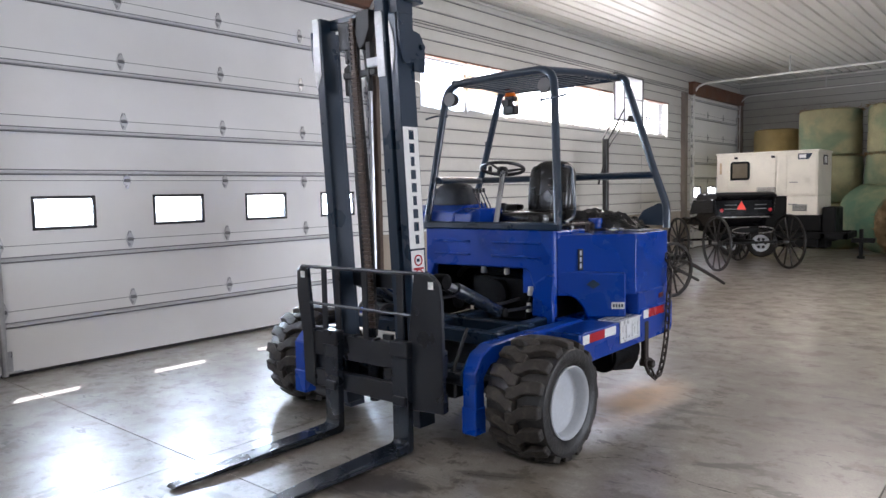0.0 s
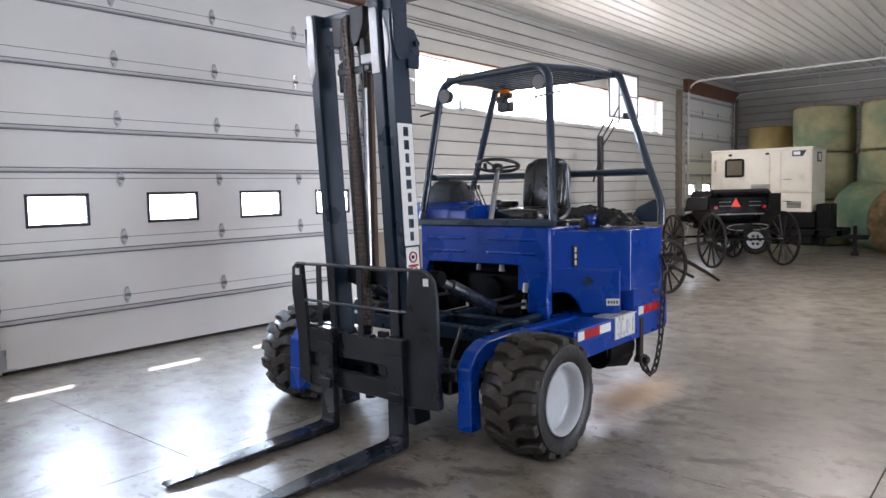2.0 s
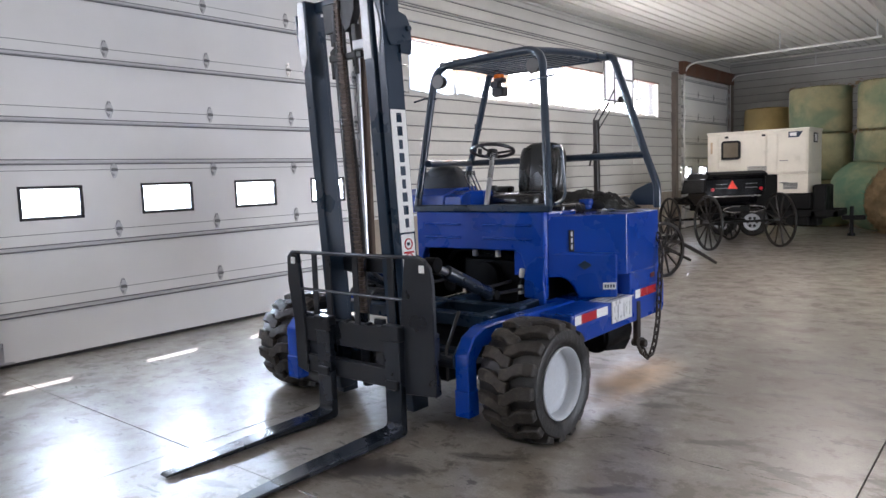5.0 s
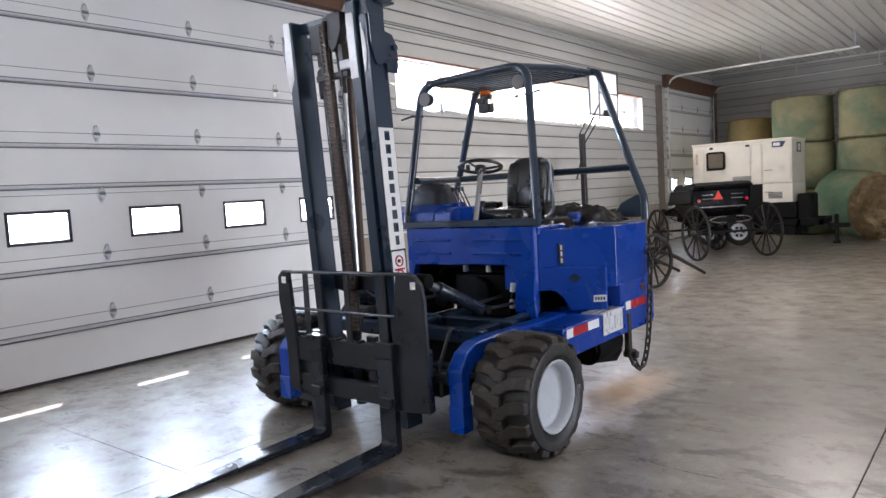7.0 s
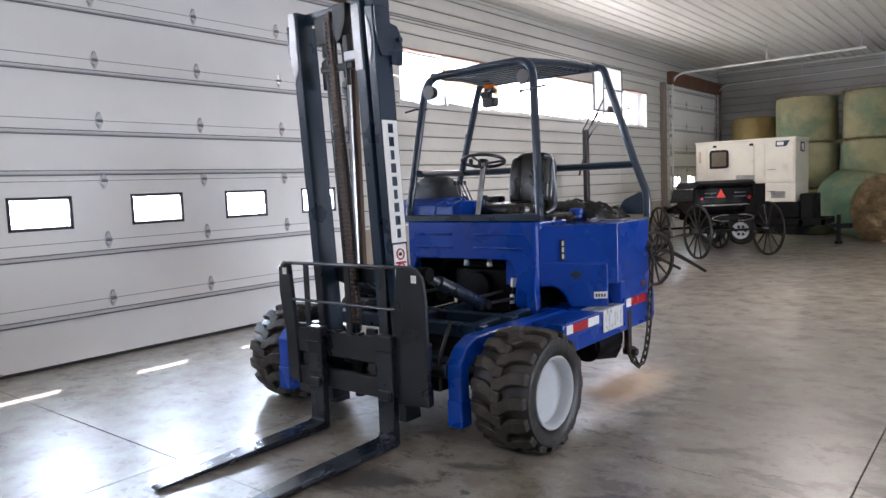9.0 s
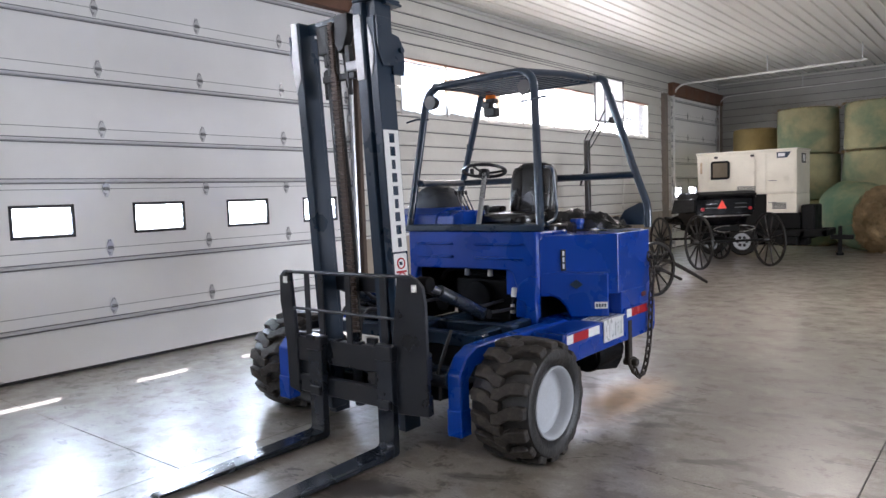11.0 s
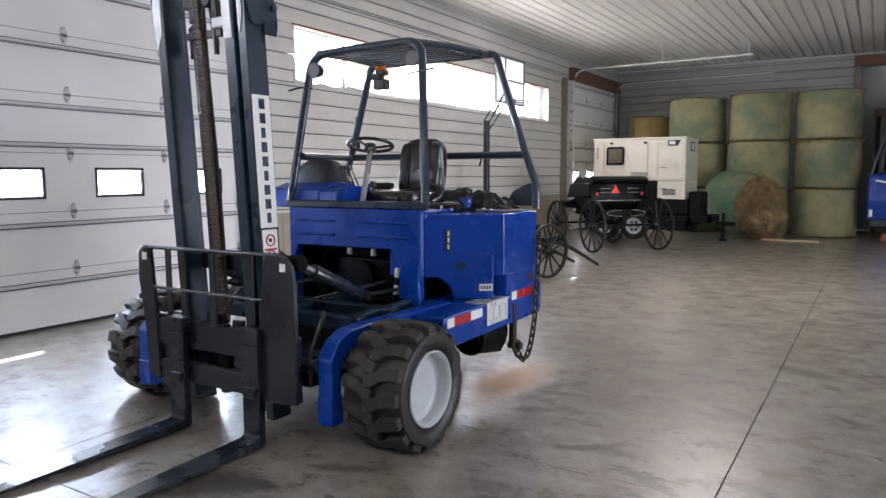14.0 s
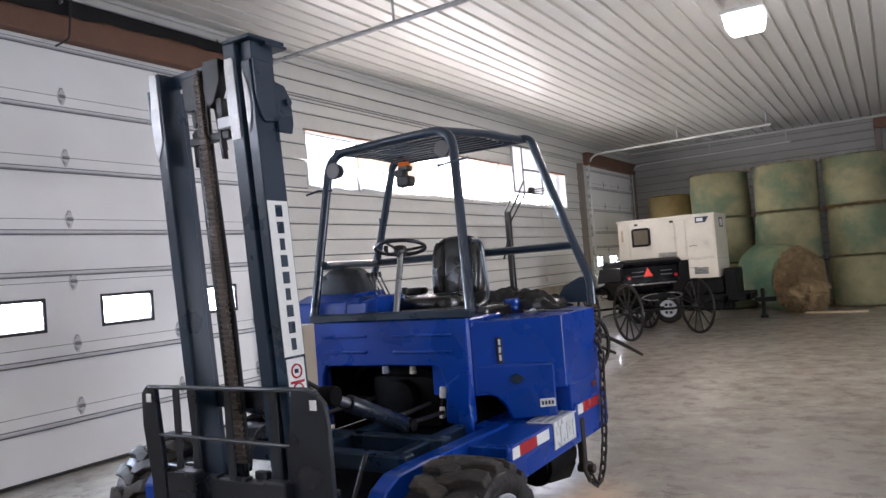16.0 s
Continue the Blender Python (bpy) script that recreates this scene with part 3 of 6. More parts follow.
# window strips
def window_strip(name, x, inward, y0, y1, mullions, label):
    w = thing(name, (x, (y0 + y1) / 2, WIN_Z0), label, "window", kind="structure")
    f = B()
    xo, xi = sorted((x - inward * 0.10, x + inward * 0.020))
    box(f, xo, xi, y0 - 0.04, y1 + 0.04, WIN_Z1 - 0.005, WIN_Z1 + 0.03, 0.004)
    part("window_frame", f, RUSTBEAM, w, "red-brown steel head trim", smooth=False)
    s = B()
    box(s, xo, xi, y0, y1, WIN_Z0 - 0.03, WIN_Z0 + 0.005, 0.004)
    box(s, xo, xi, y0 - 0.03, y0 + 0.006, WIN_Z0 - 0.03, WIN_Z1, 0.004)
    box(s, xo, xi, y1 - 0.006, y1 + 0.03, WIN_Z0 - 0.03, WIN_Z1, 0.004)
    part("window_sill", s, SIDING, w, smooth=False)
    step = (y1 - y0) / mullions
    for k in range(mullions):
        a, b = y0 + k * step, y0 + (k + 1) * step
        pane = part("pane", box(B(), x - inward * 0.07, x - inward * 0.062, a + 0.01, b - 0.01, WIN_Z0, WIN_Z1 - 0.01, 0), PANE, w, smooth=False)
        pane.visible_shadow = False
        if k:
            part("mullion", box(B(), x - inward * 0.06, x - inward * 0.004, a - 0.008, a + 0.008, WIN_Z0, WIN_Z1, 0.003), SIDING, w, smooth=False)
    return w


window_1 = window_strip("window_1", 0.0, 1, 4.62, 13.90, 8, "long overexposed strip window with torn edging")
# out of view, added to carry fill light beside the big door
added_window_2 = window_strip("added_window_2", 0.0, 1, -10.2, -2.6, 6, "unseen strip window added for fill light")

# torn insulation along the sill, and a curled tan sheet under the head
rng = random.Random(4)
bm = B()
y, last = 4.62, None
while y < 13.90:
    h = WIN_Z0 + 0.045 + 0.05 * noise.noise(Vector((y * 2.1, 3, 0))) + 0.03 * rng.random() ** 2
    pair = [bm.verts.new((-0.03 + 0.006 * rng.random(), y, WIN_Z0 - 0.01)), bm.verts.new((-0.03 + 0.012 * rng.random(), y, h))]
    if last:
        bm.faces.new((last[0], pair[0], pair[1], last[1]))
    last = pair
    y += 0.015 + 0.05 * rng.random()
bmesh.ops.solidify(bm, geom=bm.faces[:], thickness=0.006)
part("torn_edging", bm, SIDING, window_1, "ragged white foil edging", smooth=False)
bm = B()
last, y = None, 5.70
while y < 7.35:
    h = 0.42 + 0.16 * rng.random()
    pair = [bm.verts.new((-0.02, y, WIN_Z1 - 0.16 - 0.05 * rng.random())), bm.verts.new((-0.035 + 0.03 * rng.random(), y, WIN_Z1 - h))]
    if last:
        bm.faces.new((last[0], pair[0], pair[1], last[1]))
    last = pair
    y += 0.05 + 0.12 * rng.random()
bmesh.ops.solidify(bm, geom=bm.faces[:], thickness=0.005)
part("torn_paper", bm, PAPER, window_1, "curled tan backing paper", smooth=False)


# overhead doors
HINGE = None


def hinge_mesh():
    bm = B()
    prism(bm, [(-0.012, -0.088), (0.012, -0.088), (0.040, -0.02), (0.040, 0.02), (0.012, 0.088), (-0.012, 0.088), (-0.040, 0.02), (-0.040, -0.02)], "x", 0.004, 0.011, 0.0015)
    pin = cyl(B(), (0.018, -0.030, 0.0), (0.018, 0.030, 0.0), 0.012, seg=8)
    box(pin, 0.010, 0.016, -0.024, 0.024, -0.018, 0.018, 0.002)
    for dz in (-0.055, 0.055):
        cyl(bm, (0.010, 0, dz), (0.019, 0, dz), 0.010, seg=6)
    return finish(bm, "hinge", LEAF, False), finish(pin, "hinge_pin", HINGESTEEL, False)


def overhead_door(name, y0, y1, height, S, cols, windows, label, detail=True):
    """A sectional door that hangs in the plane x = 0, its inner face at x = 0."""
    global HINGE
    d = thing(name, (0, (y0 + y1) / 2, 0), label, "garage door", kind="structure")
    n = int(math.ceil(height / S - 0.05))
    for k in range(n):
        z0, z1 = k * S, min((k + 1) * S, height)
        bm = B()
        holes = [(a, b, 1.355, 1.682) for a, b in windows] if z0 < 1.5 < z1 else []
        for p0, p1, q0, q1 in pieces(y0, y1, z0, z1, holes):
            box(bm, -0.05, -0.006, p0, p1, q0, q1, 0.0)
        for p0, p1, q0, q1 in pieces(y0, y1, z0 + 0.003, z1 - 0.003, holes):
            box(bm, -0.006, 0.0, p0, p1, q0, q1, 0.0)
        section = part("door_section", bm, DOORWHITE, d, smooth=False)
        for a, b in (windows if holes else []):
            fr = B()
            w = 0.032
            box(fr, -0.034, 0.010, a, b, 1.355, 1.355 + w, 0.006)
            box(fr, -0.034, 0.010, a, b, 1.682 - w, 1.682, 0.006)
            box(fr, -0.034, 0.010, a, a + w, 1.355 + w, 1.682 - w, 0.006)
            box(fr, -0.034, 0.010, b - w, b, 1.355 + w, 1.682 - w, 0.006)
            part("window_frame", fr, SEAL, section, "black rubber window frame", smooth=False)
            p = part("pane", box(B(), -0.03, -0.024, a + w, b - w, 1.355 + w, 1.682 - w, 0), PANE, section, smooth=False)
            p.visible_shadow = False
    # struts
    for k in range(1, n + 1):
        z = k * S - 0.125
        if k == 3:
            z = 3 * S + 0.085
        if z > height - 0.05:
            z = height - 0.16
        st = B()
        prism(st, [(0.0, z - 0.030), (0.006, z - 0.030), (0.006, z - 0.020), (0.034, z - 0.014), (0.034, z + 0.008), (0.006, z + 0.014), (0.006, z + 0.024), (0.0, z + 0.024)], "y", y0 + 0.02, y1 - 0.02)
        strut = part("strut", st, STRUT, d, "grey stiffening strut", smooth=False)
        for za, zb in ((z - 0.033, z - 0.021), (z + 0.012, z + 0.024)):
            part("strut_edge_line", box(B(), 0.004, 0.010 if za > z else 0.016, y0 + 0.02, y1 - 0.02, za, zb, 0.001), EDGELINE, strut, "dark line along the strut edge", smooth=False)
        if k < n:
            part("section_seam", box(B(), -0.006, -0.001, y0, y1, k * S - 0.0035, k * S + 0.0035, 0), EDGELINE, d, smooth=False)
    part("bottom_seal", box(B(), -0.05, 0.008, y0, y1, -0.002, 0.03, 0.006), SEAL, d, "black rubber floor seal", smooth=False)
    if detail:
        if HINGE is None:
            HINGE = hinge_mesh()
        for k in range(1, n):
            for y in cols:
                leaf = shared("hinge", HINGE[0], d, Matrix.Translation((0.0, y, k * S)))
                pin = new("hinge_pin", HINGE[1])
                pin.parent = leaf
    return d


S = 0.61
COLS = (-1.235, 0.0, 1.165, 2.333, 3.46)
door_1 = overhead_door("door_1", DOOR1[0] + 0.02, DOOR1[1] - 0.02, DOOR_TOP + 0.02, S, COLS,
                       ((-0.934, -0.332), (0.274, 0.885), (1.436, 2.045), (2.60, 3.205)), "closed white sectional overhead door with small windows")
bm = box(box(B(), 0.004, 0.014, -1.26, -1.18, 0.05, 0.24, 0.003), 0.004, 0.05, -1.28, -1.10, 0.035, 0.05, 0.004)
for dz in (0.09, 0.145, 0.20):
    cyl(bm, (0.014, -1.22, dz), (0.022, -1.22, dz), 0.010, seg=8)
part("corner_bracket", bm, GALV, door_1, "galvanised bottom roller bracket", smooth=False)
door_2 = overhead_door("door_2", DOOR2[0] + 0.02, DOOR2[1] - 0.02, 4.17, S, (15.5, 16.7, 17.95, 19.1),
                       ((15.58, 16.23), (16.75, 17.42)), "closed white sectional overhead door in the back corner")
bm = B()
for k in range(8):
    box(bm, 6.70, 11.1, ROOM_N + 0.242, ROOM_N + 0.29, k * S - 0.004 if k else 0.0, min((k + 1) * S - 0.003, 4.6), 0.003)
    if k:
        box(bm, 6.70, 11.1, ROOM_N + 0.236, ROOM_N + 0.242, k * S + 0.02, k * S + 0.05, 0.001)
# back door wears the darkened white too, shade included in the colour
solid("door_3", bm, SHADEDSIDING, "closed white overhead door behind the second machine", "garage door", kind="structure", smooth=False)


def door_frame(name, y0, y1, top, rail):
    """Steel jambs, header tube and sheet-steel tracks with their hangers."""
    f = thing(name, (0.05, (y0 + y1) / 2, 0), "red-brown steel jambs and header with curved tracks", "door frame", kind="structure")
    lo = y0 - 0.15
    part("header", box(box(B(), 0.0, 0.14, lo, y1 + 0.15, top - 0.035, top + 0.29, 0.01), 0.0, 0.17, lo, y1 + 0.15, top + 0.25, top + 0.29, 0.006), RUSTBEAM, f, "red-oxide steel header beam", smooth=False)
    for y, s in ((y0, -1), (y1, 1)):
        a, b = sorted((y + s * 0.03, y + s * 0.10)) if top == DOOR_TOP else (14.75, 14.93) if s < 0 else (y + 0.03, y + 0.15)
        part("jamb", box(B(), 0.0, 0.13, a, b, 0.0, top - 0.037, 0.008), SHADEDCOLUMN if top == DOOR_TOP else COLUMN, f, "brown painted steel jamb", smooth=False)
        tr = B()
        ty = y - s * 0.035
        rise = 0.0 if top == DOOR_TOP else 0.13
        path = fillet([(0.085, ty, 0.03), (0.085, ty, top + 0.10 + rise), (4.60, ty, top + 0.14 + rise)], 0.38, 8)
        tube(tr, path, 0.016 if top < DOOR_TOP and s > 0 else 0.028, 8)
        part("track", tr, rail, f, "curved steel door track")
        br = B()
        for k in range(8):
            z = 0.12 + k * 0.52
            box(br, 0.0, 0.07, ty - 0.022, ty + 0.022, z, z + 0.08, 0.003)
        part("track_bracket", br, GALV, f, smooth=False)
        for hx in (2.45, 4.5):
            part("hanger", box(B(), hx - 0.014, hx + 0.014, ty - 0.006, ty + 0.006, top + 0.13 + rise, CEIL, 0.002), GALV, f, "galvanised track hanger", smooth=False)
    return f


door_frame("door_frame_1", DOOR1[0], DOOR1[1], DOOR_TOP, GALV)
door_frame("door_frame_2", DOOR2[0], DOOR2[1], 4.15, WHITEPIPE)
bm = B()
box(bm, 6.6, 11.2, ROOM_N - 0.12, ROOM_N - 0.02, 4.45, 4.72, 0.008)
post_bm = box(B(), 6.60, 6.76, ROOM_N - 0.08, ROOM_N - 0.02, 0.0, 4.45, 0.008)
solid("door_jamb_3", post_bm, COLUMN, "brown painted jamb of the back door", "door frame", kind="structure", smooth=False)
solid("door_frame_3", bm, RUSTBEAM, "red-brown steel frame round the back door", "door frame", kind="structure", smooth=False)

# black film that sags over the header of the big door
bm = B()
last, y = None, DOOR1[0] - 0.1
while y < DOOR1[1] + 0.1:
    sag = 0.115 + 0.06 * (0.5 + 0.5 * math.sin((y + 0.9) * 1.35)) + 0.02 * noise.noise(Vector((y * 4, 0, 1)))
    pair = [bm.verts.new((0.178, y, 4.60)), bm.verts.new((0.186 + 0.02 * noise.noise(Vector((y * 3, 2, 0))), y, 4.58 - sag))]
    if last:
        bm.faces.new((last[0], pair[0], pair[1], last[1]))
    last = pair
    y += 0.06
bmesh.ops.solidify(bm, geom=bm.faces[:], thickness=0.004)
film_ob = solid("header_film", bm, SEAL, "black plastic film sagging over the door header", "trim", kind="structure", smooth=False)

# torsion spring shaft over the near door
shaft = thing("torsion_shaft", (0.2, 1.1, 4.6), "thin steel torsion shaft over the big door", "door shaft")
part("rod", cyl(B(), (0.19, DOOR1[0], 4.60), (0.19, DOOR1[1], 4.60), 0.014, seg=10), GALV, shaft)
for y in (-1.1, 1.1, 3.2):
    part("bearing_plate", box(B(), 0.14, 0.24, y - 0.008, y + 0.008, 4.52, 4.68, 0.003), GALV, shaft, smooth=False)
pr = B()
tube(pr, fillet([(0.24, 1.21, 4.78), (0.25, 1.14, 4.17), (0.25, 1.00, 4.07)], 0.05), 0.010, 6)
part("handle", pr, SEAL, shaft, "black bent pull rod")

# high-bay lamps; the two at y -4.5 are unseen, added as fill light
LAMPS = [(5.45, 6.97), (5.40, -4.5), (11.0, -4.5)]
for lx, ly in LAMPS:
    lamp = thing("ceiling_lamp", (lx, ly, 4.3), "square white high-bay lamp hanging below the ceiling", "ceiling lamp", group="high-bay lamps")
    h = B()
    box(h, lx - 0.26, lx + 0.26, ly - 0.24, ly + 0.24, 4.57, 4.63, 0.02, 2)
    for s in (-0.2, 0.2):
        cyl(h, (lx + s, ly, 4.63), (lx + s, ly, CEIL), 0.006, seg=6)
    part("housing", h, WHITEPIPE, lamp, "white sheet-steel housing", smooth=False)
    part("lens", prism(B(), [(lx - 0.24, 4.57), (lx + 0.24, 4.57), (lx + 0.20, 4.36), (lx - 0.20, 4.36)], "y", ly - 0.22, ly + 0.22, 0.03), LENS, lamp, "glowing white lens", smooth=False)
    data = bpy.data.lights.new("lamp_light", "AREA")
    data.shape, data.size, data.size_y, data.energy = "RECTANGLE", 0.45, 0.45, 56 if ly > 0 else 24
    data.color = (1.0, 0.91, 0.80)
    lo = new("lamp_light", data)
    lo.matrix_world = look((lx, ly, 4.35), (lx, ly, 0))
# ---- the forklift ----
CX = 4.01
lift = thing("forklift", (CX, 0.9, 0), "blue truck-mounted forklift with slate mast and white wheels", "forklift")


def mx(x):
    return 2 * CX - x


# forks
for fx in (3.735, 4.365):
    bm = B()
    w = 0.066
    poly = [(-1.68, 0.012), (-0.475, 0.012), (-0.456, 0.024), (-0.452, 0.045), (-0.452, 0.66), (-0.502, 0.66), (-0.502, 0.088), (-0.510, 0.070), (-0.535, 0.062), (-1.2, 0.045), (-1.66, 0.026)]
    prism(bm, poly, "x", fx - w, fx + w, 0.005)
    for v in bm.verts:
        if v.co.y < -1.35:
            k = (-1.35 - v.co.y) / 0.33
            v.co.x = fx + (v.co.x - fx) * (1 - 0.45 * k * k)
    part("fork", bm, FORKSTEEL, lift, "dark slate steel fork blade", smooth=False)
    part("fork_hook", box(B(), fx - 0.075, fx + 0.075, -0.512, -0.44, 0.60, 0.70, 0.008), CHARCOAL, lift, smooth=False)
    part("fork_pin", box(B(), fx - 0.05, fx + 0.05, -0.518, -0.44, 0.30, 0.36, 0.006), CHARCOAL, lift, smooth=False)

# carriage with load backrest
bm = B()
box(bm, 3.41, 4.66, -0.448, -0.385, 0.50, 0.665, 0.006)
box(bm, 3.41, 4.66, -0.448, -0.385, 0.285, 0.405, 0.006)
for x in (3.62, 4.15, 4.40):
    box(bm, x - 0.04, x + 0.04, -0.39, -0.35, 0.28, 0.70, 0.006)
for x in (3.5, 3.62, 3.9, 4.1, 4.25):
    box(bm, x - 0.012, x + 0.012, -0.452, -0.40, 0.662, 0.680, 0.003)
box(bm, 3.41, 3.68, -0.425, -0.39, 0.28, 0.69, 0.004)
part("carriage", bm, CHARCOAL, lift, "charcoal steel fork carriage", smooth=False)
bm = B()
prism(bm, [(3.405, 0.30), (3.52, 0.27), (3.50, 0.70), (3.460, 1.105), (3.385, 1.105), (3.352, 1.07), (3.348, 0.9), (3.395, 0.62)], "y", -0.46, -0.425, 0.006)
part("side_plate", bm, CHARCOAL, lift, smooth=False)
bm = B()
prism(bm, [(4.40, 0.68), (4.42, 0.27), (4.68, 0.29), (4.672, 0.95), (4.655, 1.06), (4.60, 1.115), (4.46, 1.115)], "y", -0.46, -0.425, 0.006)
part("side_plate", bm, CHARCOAL, lift, "charcoal plate with rounded corner", smooth=False)
for pts, r in (([(3.36, -0.45, 1.07), (3.40, -0.45, 1.108), (4.56, -0.45, 1.118), (4.62, -0.45, 1.09)], 0.012), ([(3.37, -0.448, 0.860), (4.60, -0.448, 0.855)], 0.010)):
    part("backrest_rail", tube(B(), pts, r, 8), CHARCOAL, lift, "dark backrest rail")
for x in (3.625, 3.76, 4.02, 4.33):
    part("backrest_bar", box(B(), x - 0.026, x + 0.026, -0.45, -0.438, 0.66, 1.11, 0.004), CHARCOAL, lift, smooth=False)
for x in (3.42, 4.60):
    part("sticker", box(B(), x - 0.02, x + 0.02, -0.4645, -0.4605, 1.03, 1.075, 0), WHITEPAINT, lift, "small white warning sticker", smooth=False)


# mast, leaning forward a little
def lean(y, z):
    return y - 0.056 * (z - 1.15)


def slanted(bm):
    for v in bm.verts:
        v.co.y = lean(v.co.y, v.co.z)
    return bm


for s in (0, 1):
    def sx(x):
        return x if s == 0 else mx(x)
    # outer channel, open towards the middle; the far one stands a little behind its inner rail
    top = 2.75 if s == 0 else 2.735
    bm = prism(B(), [(sx(x), y) for x, y in ((4.330, -0.408), (4.392, -0.408), (4.392, -0.262), (4.275, -0.262), (4.275, -0.282), (4.366, -0.282), (4.366, -0.388), (4.330, -0.388))], "z", 0.12, 2.66, 0.004)
    if s:
        bm = prism(B(), [(3.630, -0.36), (3.700, -0.36), (3.700, -0.225), (3.630, -0.225)], "z", 0.12, 2.66, 0.004)
    part("mast_rail", slanted(bm), SLATE, lift, "slate-blue outer mast channel", smooth=False)
    if s == 0:
        bm = prism(B(), [(4.236, -0.424), (4.316, -0.424), (4.316, -0.300), (4.236, -0.300), (4.236, -0.318), (4.292, -0.318), (4.292, -0.404), (4.236, -0.404)], "z", 0.16, top, 0.005)
    else:
        bm = prism(B(), [(3.646, -0.402), (3.722, -0.402), (3.722, -0.270), (3.646, -0.270)], "z", 0.16, top, 0.006)
    part("inner_mast_rail", slanted(bm), SLATE, lift, "slate inner mast channel", smooth=False)
    # thin pale plates carry the highlight of the rail's front flange
    bm = B()
    if s == 0:
        prism(bm, [(4.240, 2.30), (4.304, 2.30), (4.304, 2.66), (4.296, 2.68), (4.246, 2.68), (4.240, 2.64)], "y", -0.431, -0.4255, 0.002)
        prism(bm, [(4.338, 2.60), (4.344, 2.62), (4.368, 2.54), (4.376, 2.46), (4.370, 2.40), (4.350, 2.32), (4.340, 2.38)], "y", -0.416, -0.4095, 0.002)
    else:
        prism(bm, [(3.650, 2.28), (3.704, 2.38), (3.708, 2.70), (3.700, 2.733), (3.650, 2.733), (3.646, 2.62), (3.634, 2.52), (3.634, 2.42)], "y", -0.409, -0.4035, 0.002)
    part("mast_head_highlight", slanted(bm), RAILGLINT, lift, "bright reflection on the rail, drawn as a pale plate", smooth=False)
    bm = B()
    p, q = sorted((sx(4.395), sx(4.43)))
    q0, q1 = sorted((sx(4.394), sx(4.410)))
    prism(bm, [(-0.400, 2.50), (-0.385, 2.40), (-0.365, 2.37), (-0.275, 2.38), (-0.275, 2.66), (-0.400, 2.66)], "x", q0, q1, 0.003)
    prism(bm, [(-0.285, 2.33), (-0.195, 2.33), (-0.178, 2.38), (-0.182, 2.50), (-0.215, 2.56), (-0.285, 2.575)], "x", q0, q1, 0.003)
    cyl(bm, (sx(4.40), -0.215, 2.48), (sx(4.43), -0.215, 2.48), 0.018, seg=14)
    cyl(bm, (sx(4.40), -0.37, 2.60), (sx(4.416), -0.37, 2.60), 0.009, seg=8)
    part("mast_ear", slanted(bm), SLATE, lift, "slate lifting ear with pin", smooth=False)
    # tilt cylinders
    a, b = Vector((sx(4.46), -0.20, 1.04)), Vector((sx(4.46), 0.42, 0.76))
    cy = part("tilt_cylinder", cyl(B(), a.lerp(b, 0.22), b, 0.045, seg=16, bev=0.006), FORKSTEEL, lift, "slate hydraulic tilt cylinder")
    part("rod", cyl(B(), a, a.lerp(b, 0.3), 0.024, seg=12), STEEL, cy, "chrome piston rod")
    part("clevis", cyl(B(), a + Vector((-0.05, 0, 0)), a + Vector((0.05, 0, 0)), 0.050, seg=16, bev=0.01), ENGINE, cy)
    part("trunnion", cyl(B(), b + Vector((-0.055, 0, 0)), b + Vector((0.055, 0, 0)), 0.036, seg=16, bev=0.01), ENGINE, cy)
for z, y, mt in ((2.70, -0.30, SLATE), (1.02, -0.24, CHARCOAL), (0.35, -0.26, CHARCOAL)):
    h = 0.05 if z < 2.5 else 0.035
    part("mast_crossbar", slanted(box(B(), 3.66, 4.36, y - 0.02, y + 0.02, z - h, z + h, 0.006)), mt, lift, "steel mast cross member", smooth=False)
bm = B()
box(bm, 4.238, 4.425, -0.425, -0.20, 2.752, 2.770, 0.004)
box(bm, 4.32, 4.392, -0.39, -0.25, 2.662, 2.752, 0.004)
box(bm, 4.30, 4.43, -0.33, -0.19, 2.735, 2.750, 0.003)
part("mast_cap", slanted(bm), SLATE, lift, "slate top plates of the mast", smooth=False)
part("chain_anchor", slanted(box(B(), 4.115, 4.25, -0.40, -0.365, 2.375, 2.43, 0.006)), RIM, lift, "pale steel chain anchor", smooth=False)
# dark sheet added to fill the open gap with shade
part("belly_pan", box(B(), 3.34, 4.68, -0.10, 0.86, 0.36, 0.40, 0.005), ENGINE, lift, "added black sheet standing for shade under the deck", smooth=False)
# lift cylinder, chain and hoses
part("lift_cylinder", slanted(cyl(cyl(B(), (3.905, -0.315, 0.2), (3.905, -0.315, 2.36), 0.036, seg=18, bev=0.004), (3.905, -0.315, 2.36), (3.905, -0.315, 2.66), 0.024, seg=14)), CHARCOAL, lift, "dark lift cylinder")
bm = B()
cyl(bm, (3.965, -0.345, 2.660), (4.01, -0.345, 2.660), 0.040, seg=20, bev=0.006)
prism(bm, [(4.03, 2.50), (4.075, 2.52), (4.13, 2.62), (4.135, 2.73), (4.02, 2.73), (4.00, 2.60)], "y", -0.37, -0.31, 0.004)
box(bm, 4.075, 4.118, -0.36, -0.32, 2.37, 2.54, 0.004)
box(bm, 4.085, 4.105, -0.37, -0.34, 2.24, 2.40, 0.003)
box(bm, 3.86, 4.15, -0.365, -0.33, 2.335, 2.375, 0.004)
prism(bm, [(3.80, 2.24), (3.88, 2.28), (3.89, 2.43), (3.84, 2.44), (3.80, 2.42)], "y", -0.30, -0.26, 0.006)
box(bm, 3.80, 3.95, -0.33, -0.28, 2.52, 2.70, 0.006)
box(bm, 3.84, 3.875, -0.32, -0.28, 2.44, 2.68, 0.004)
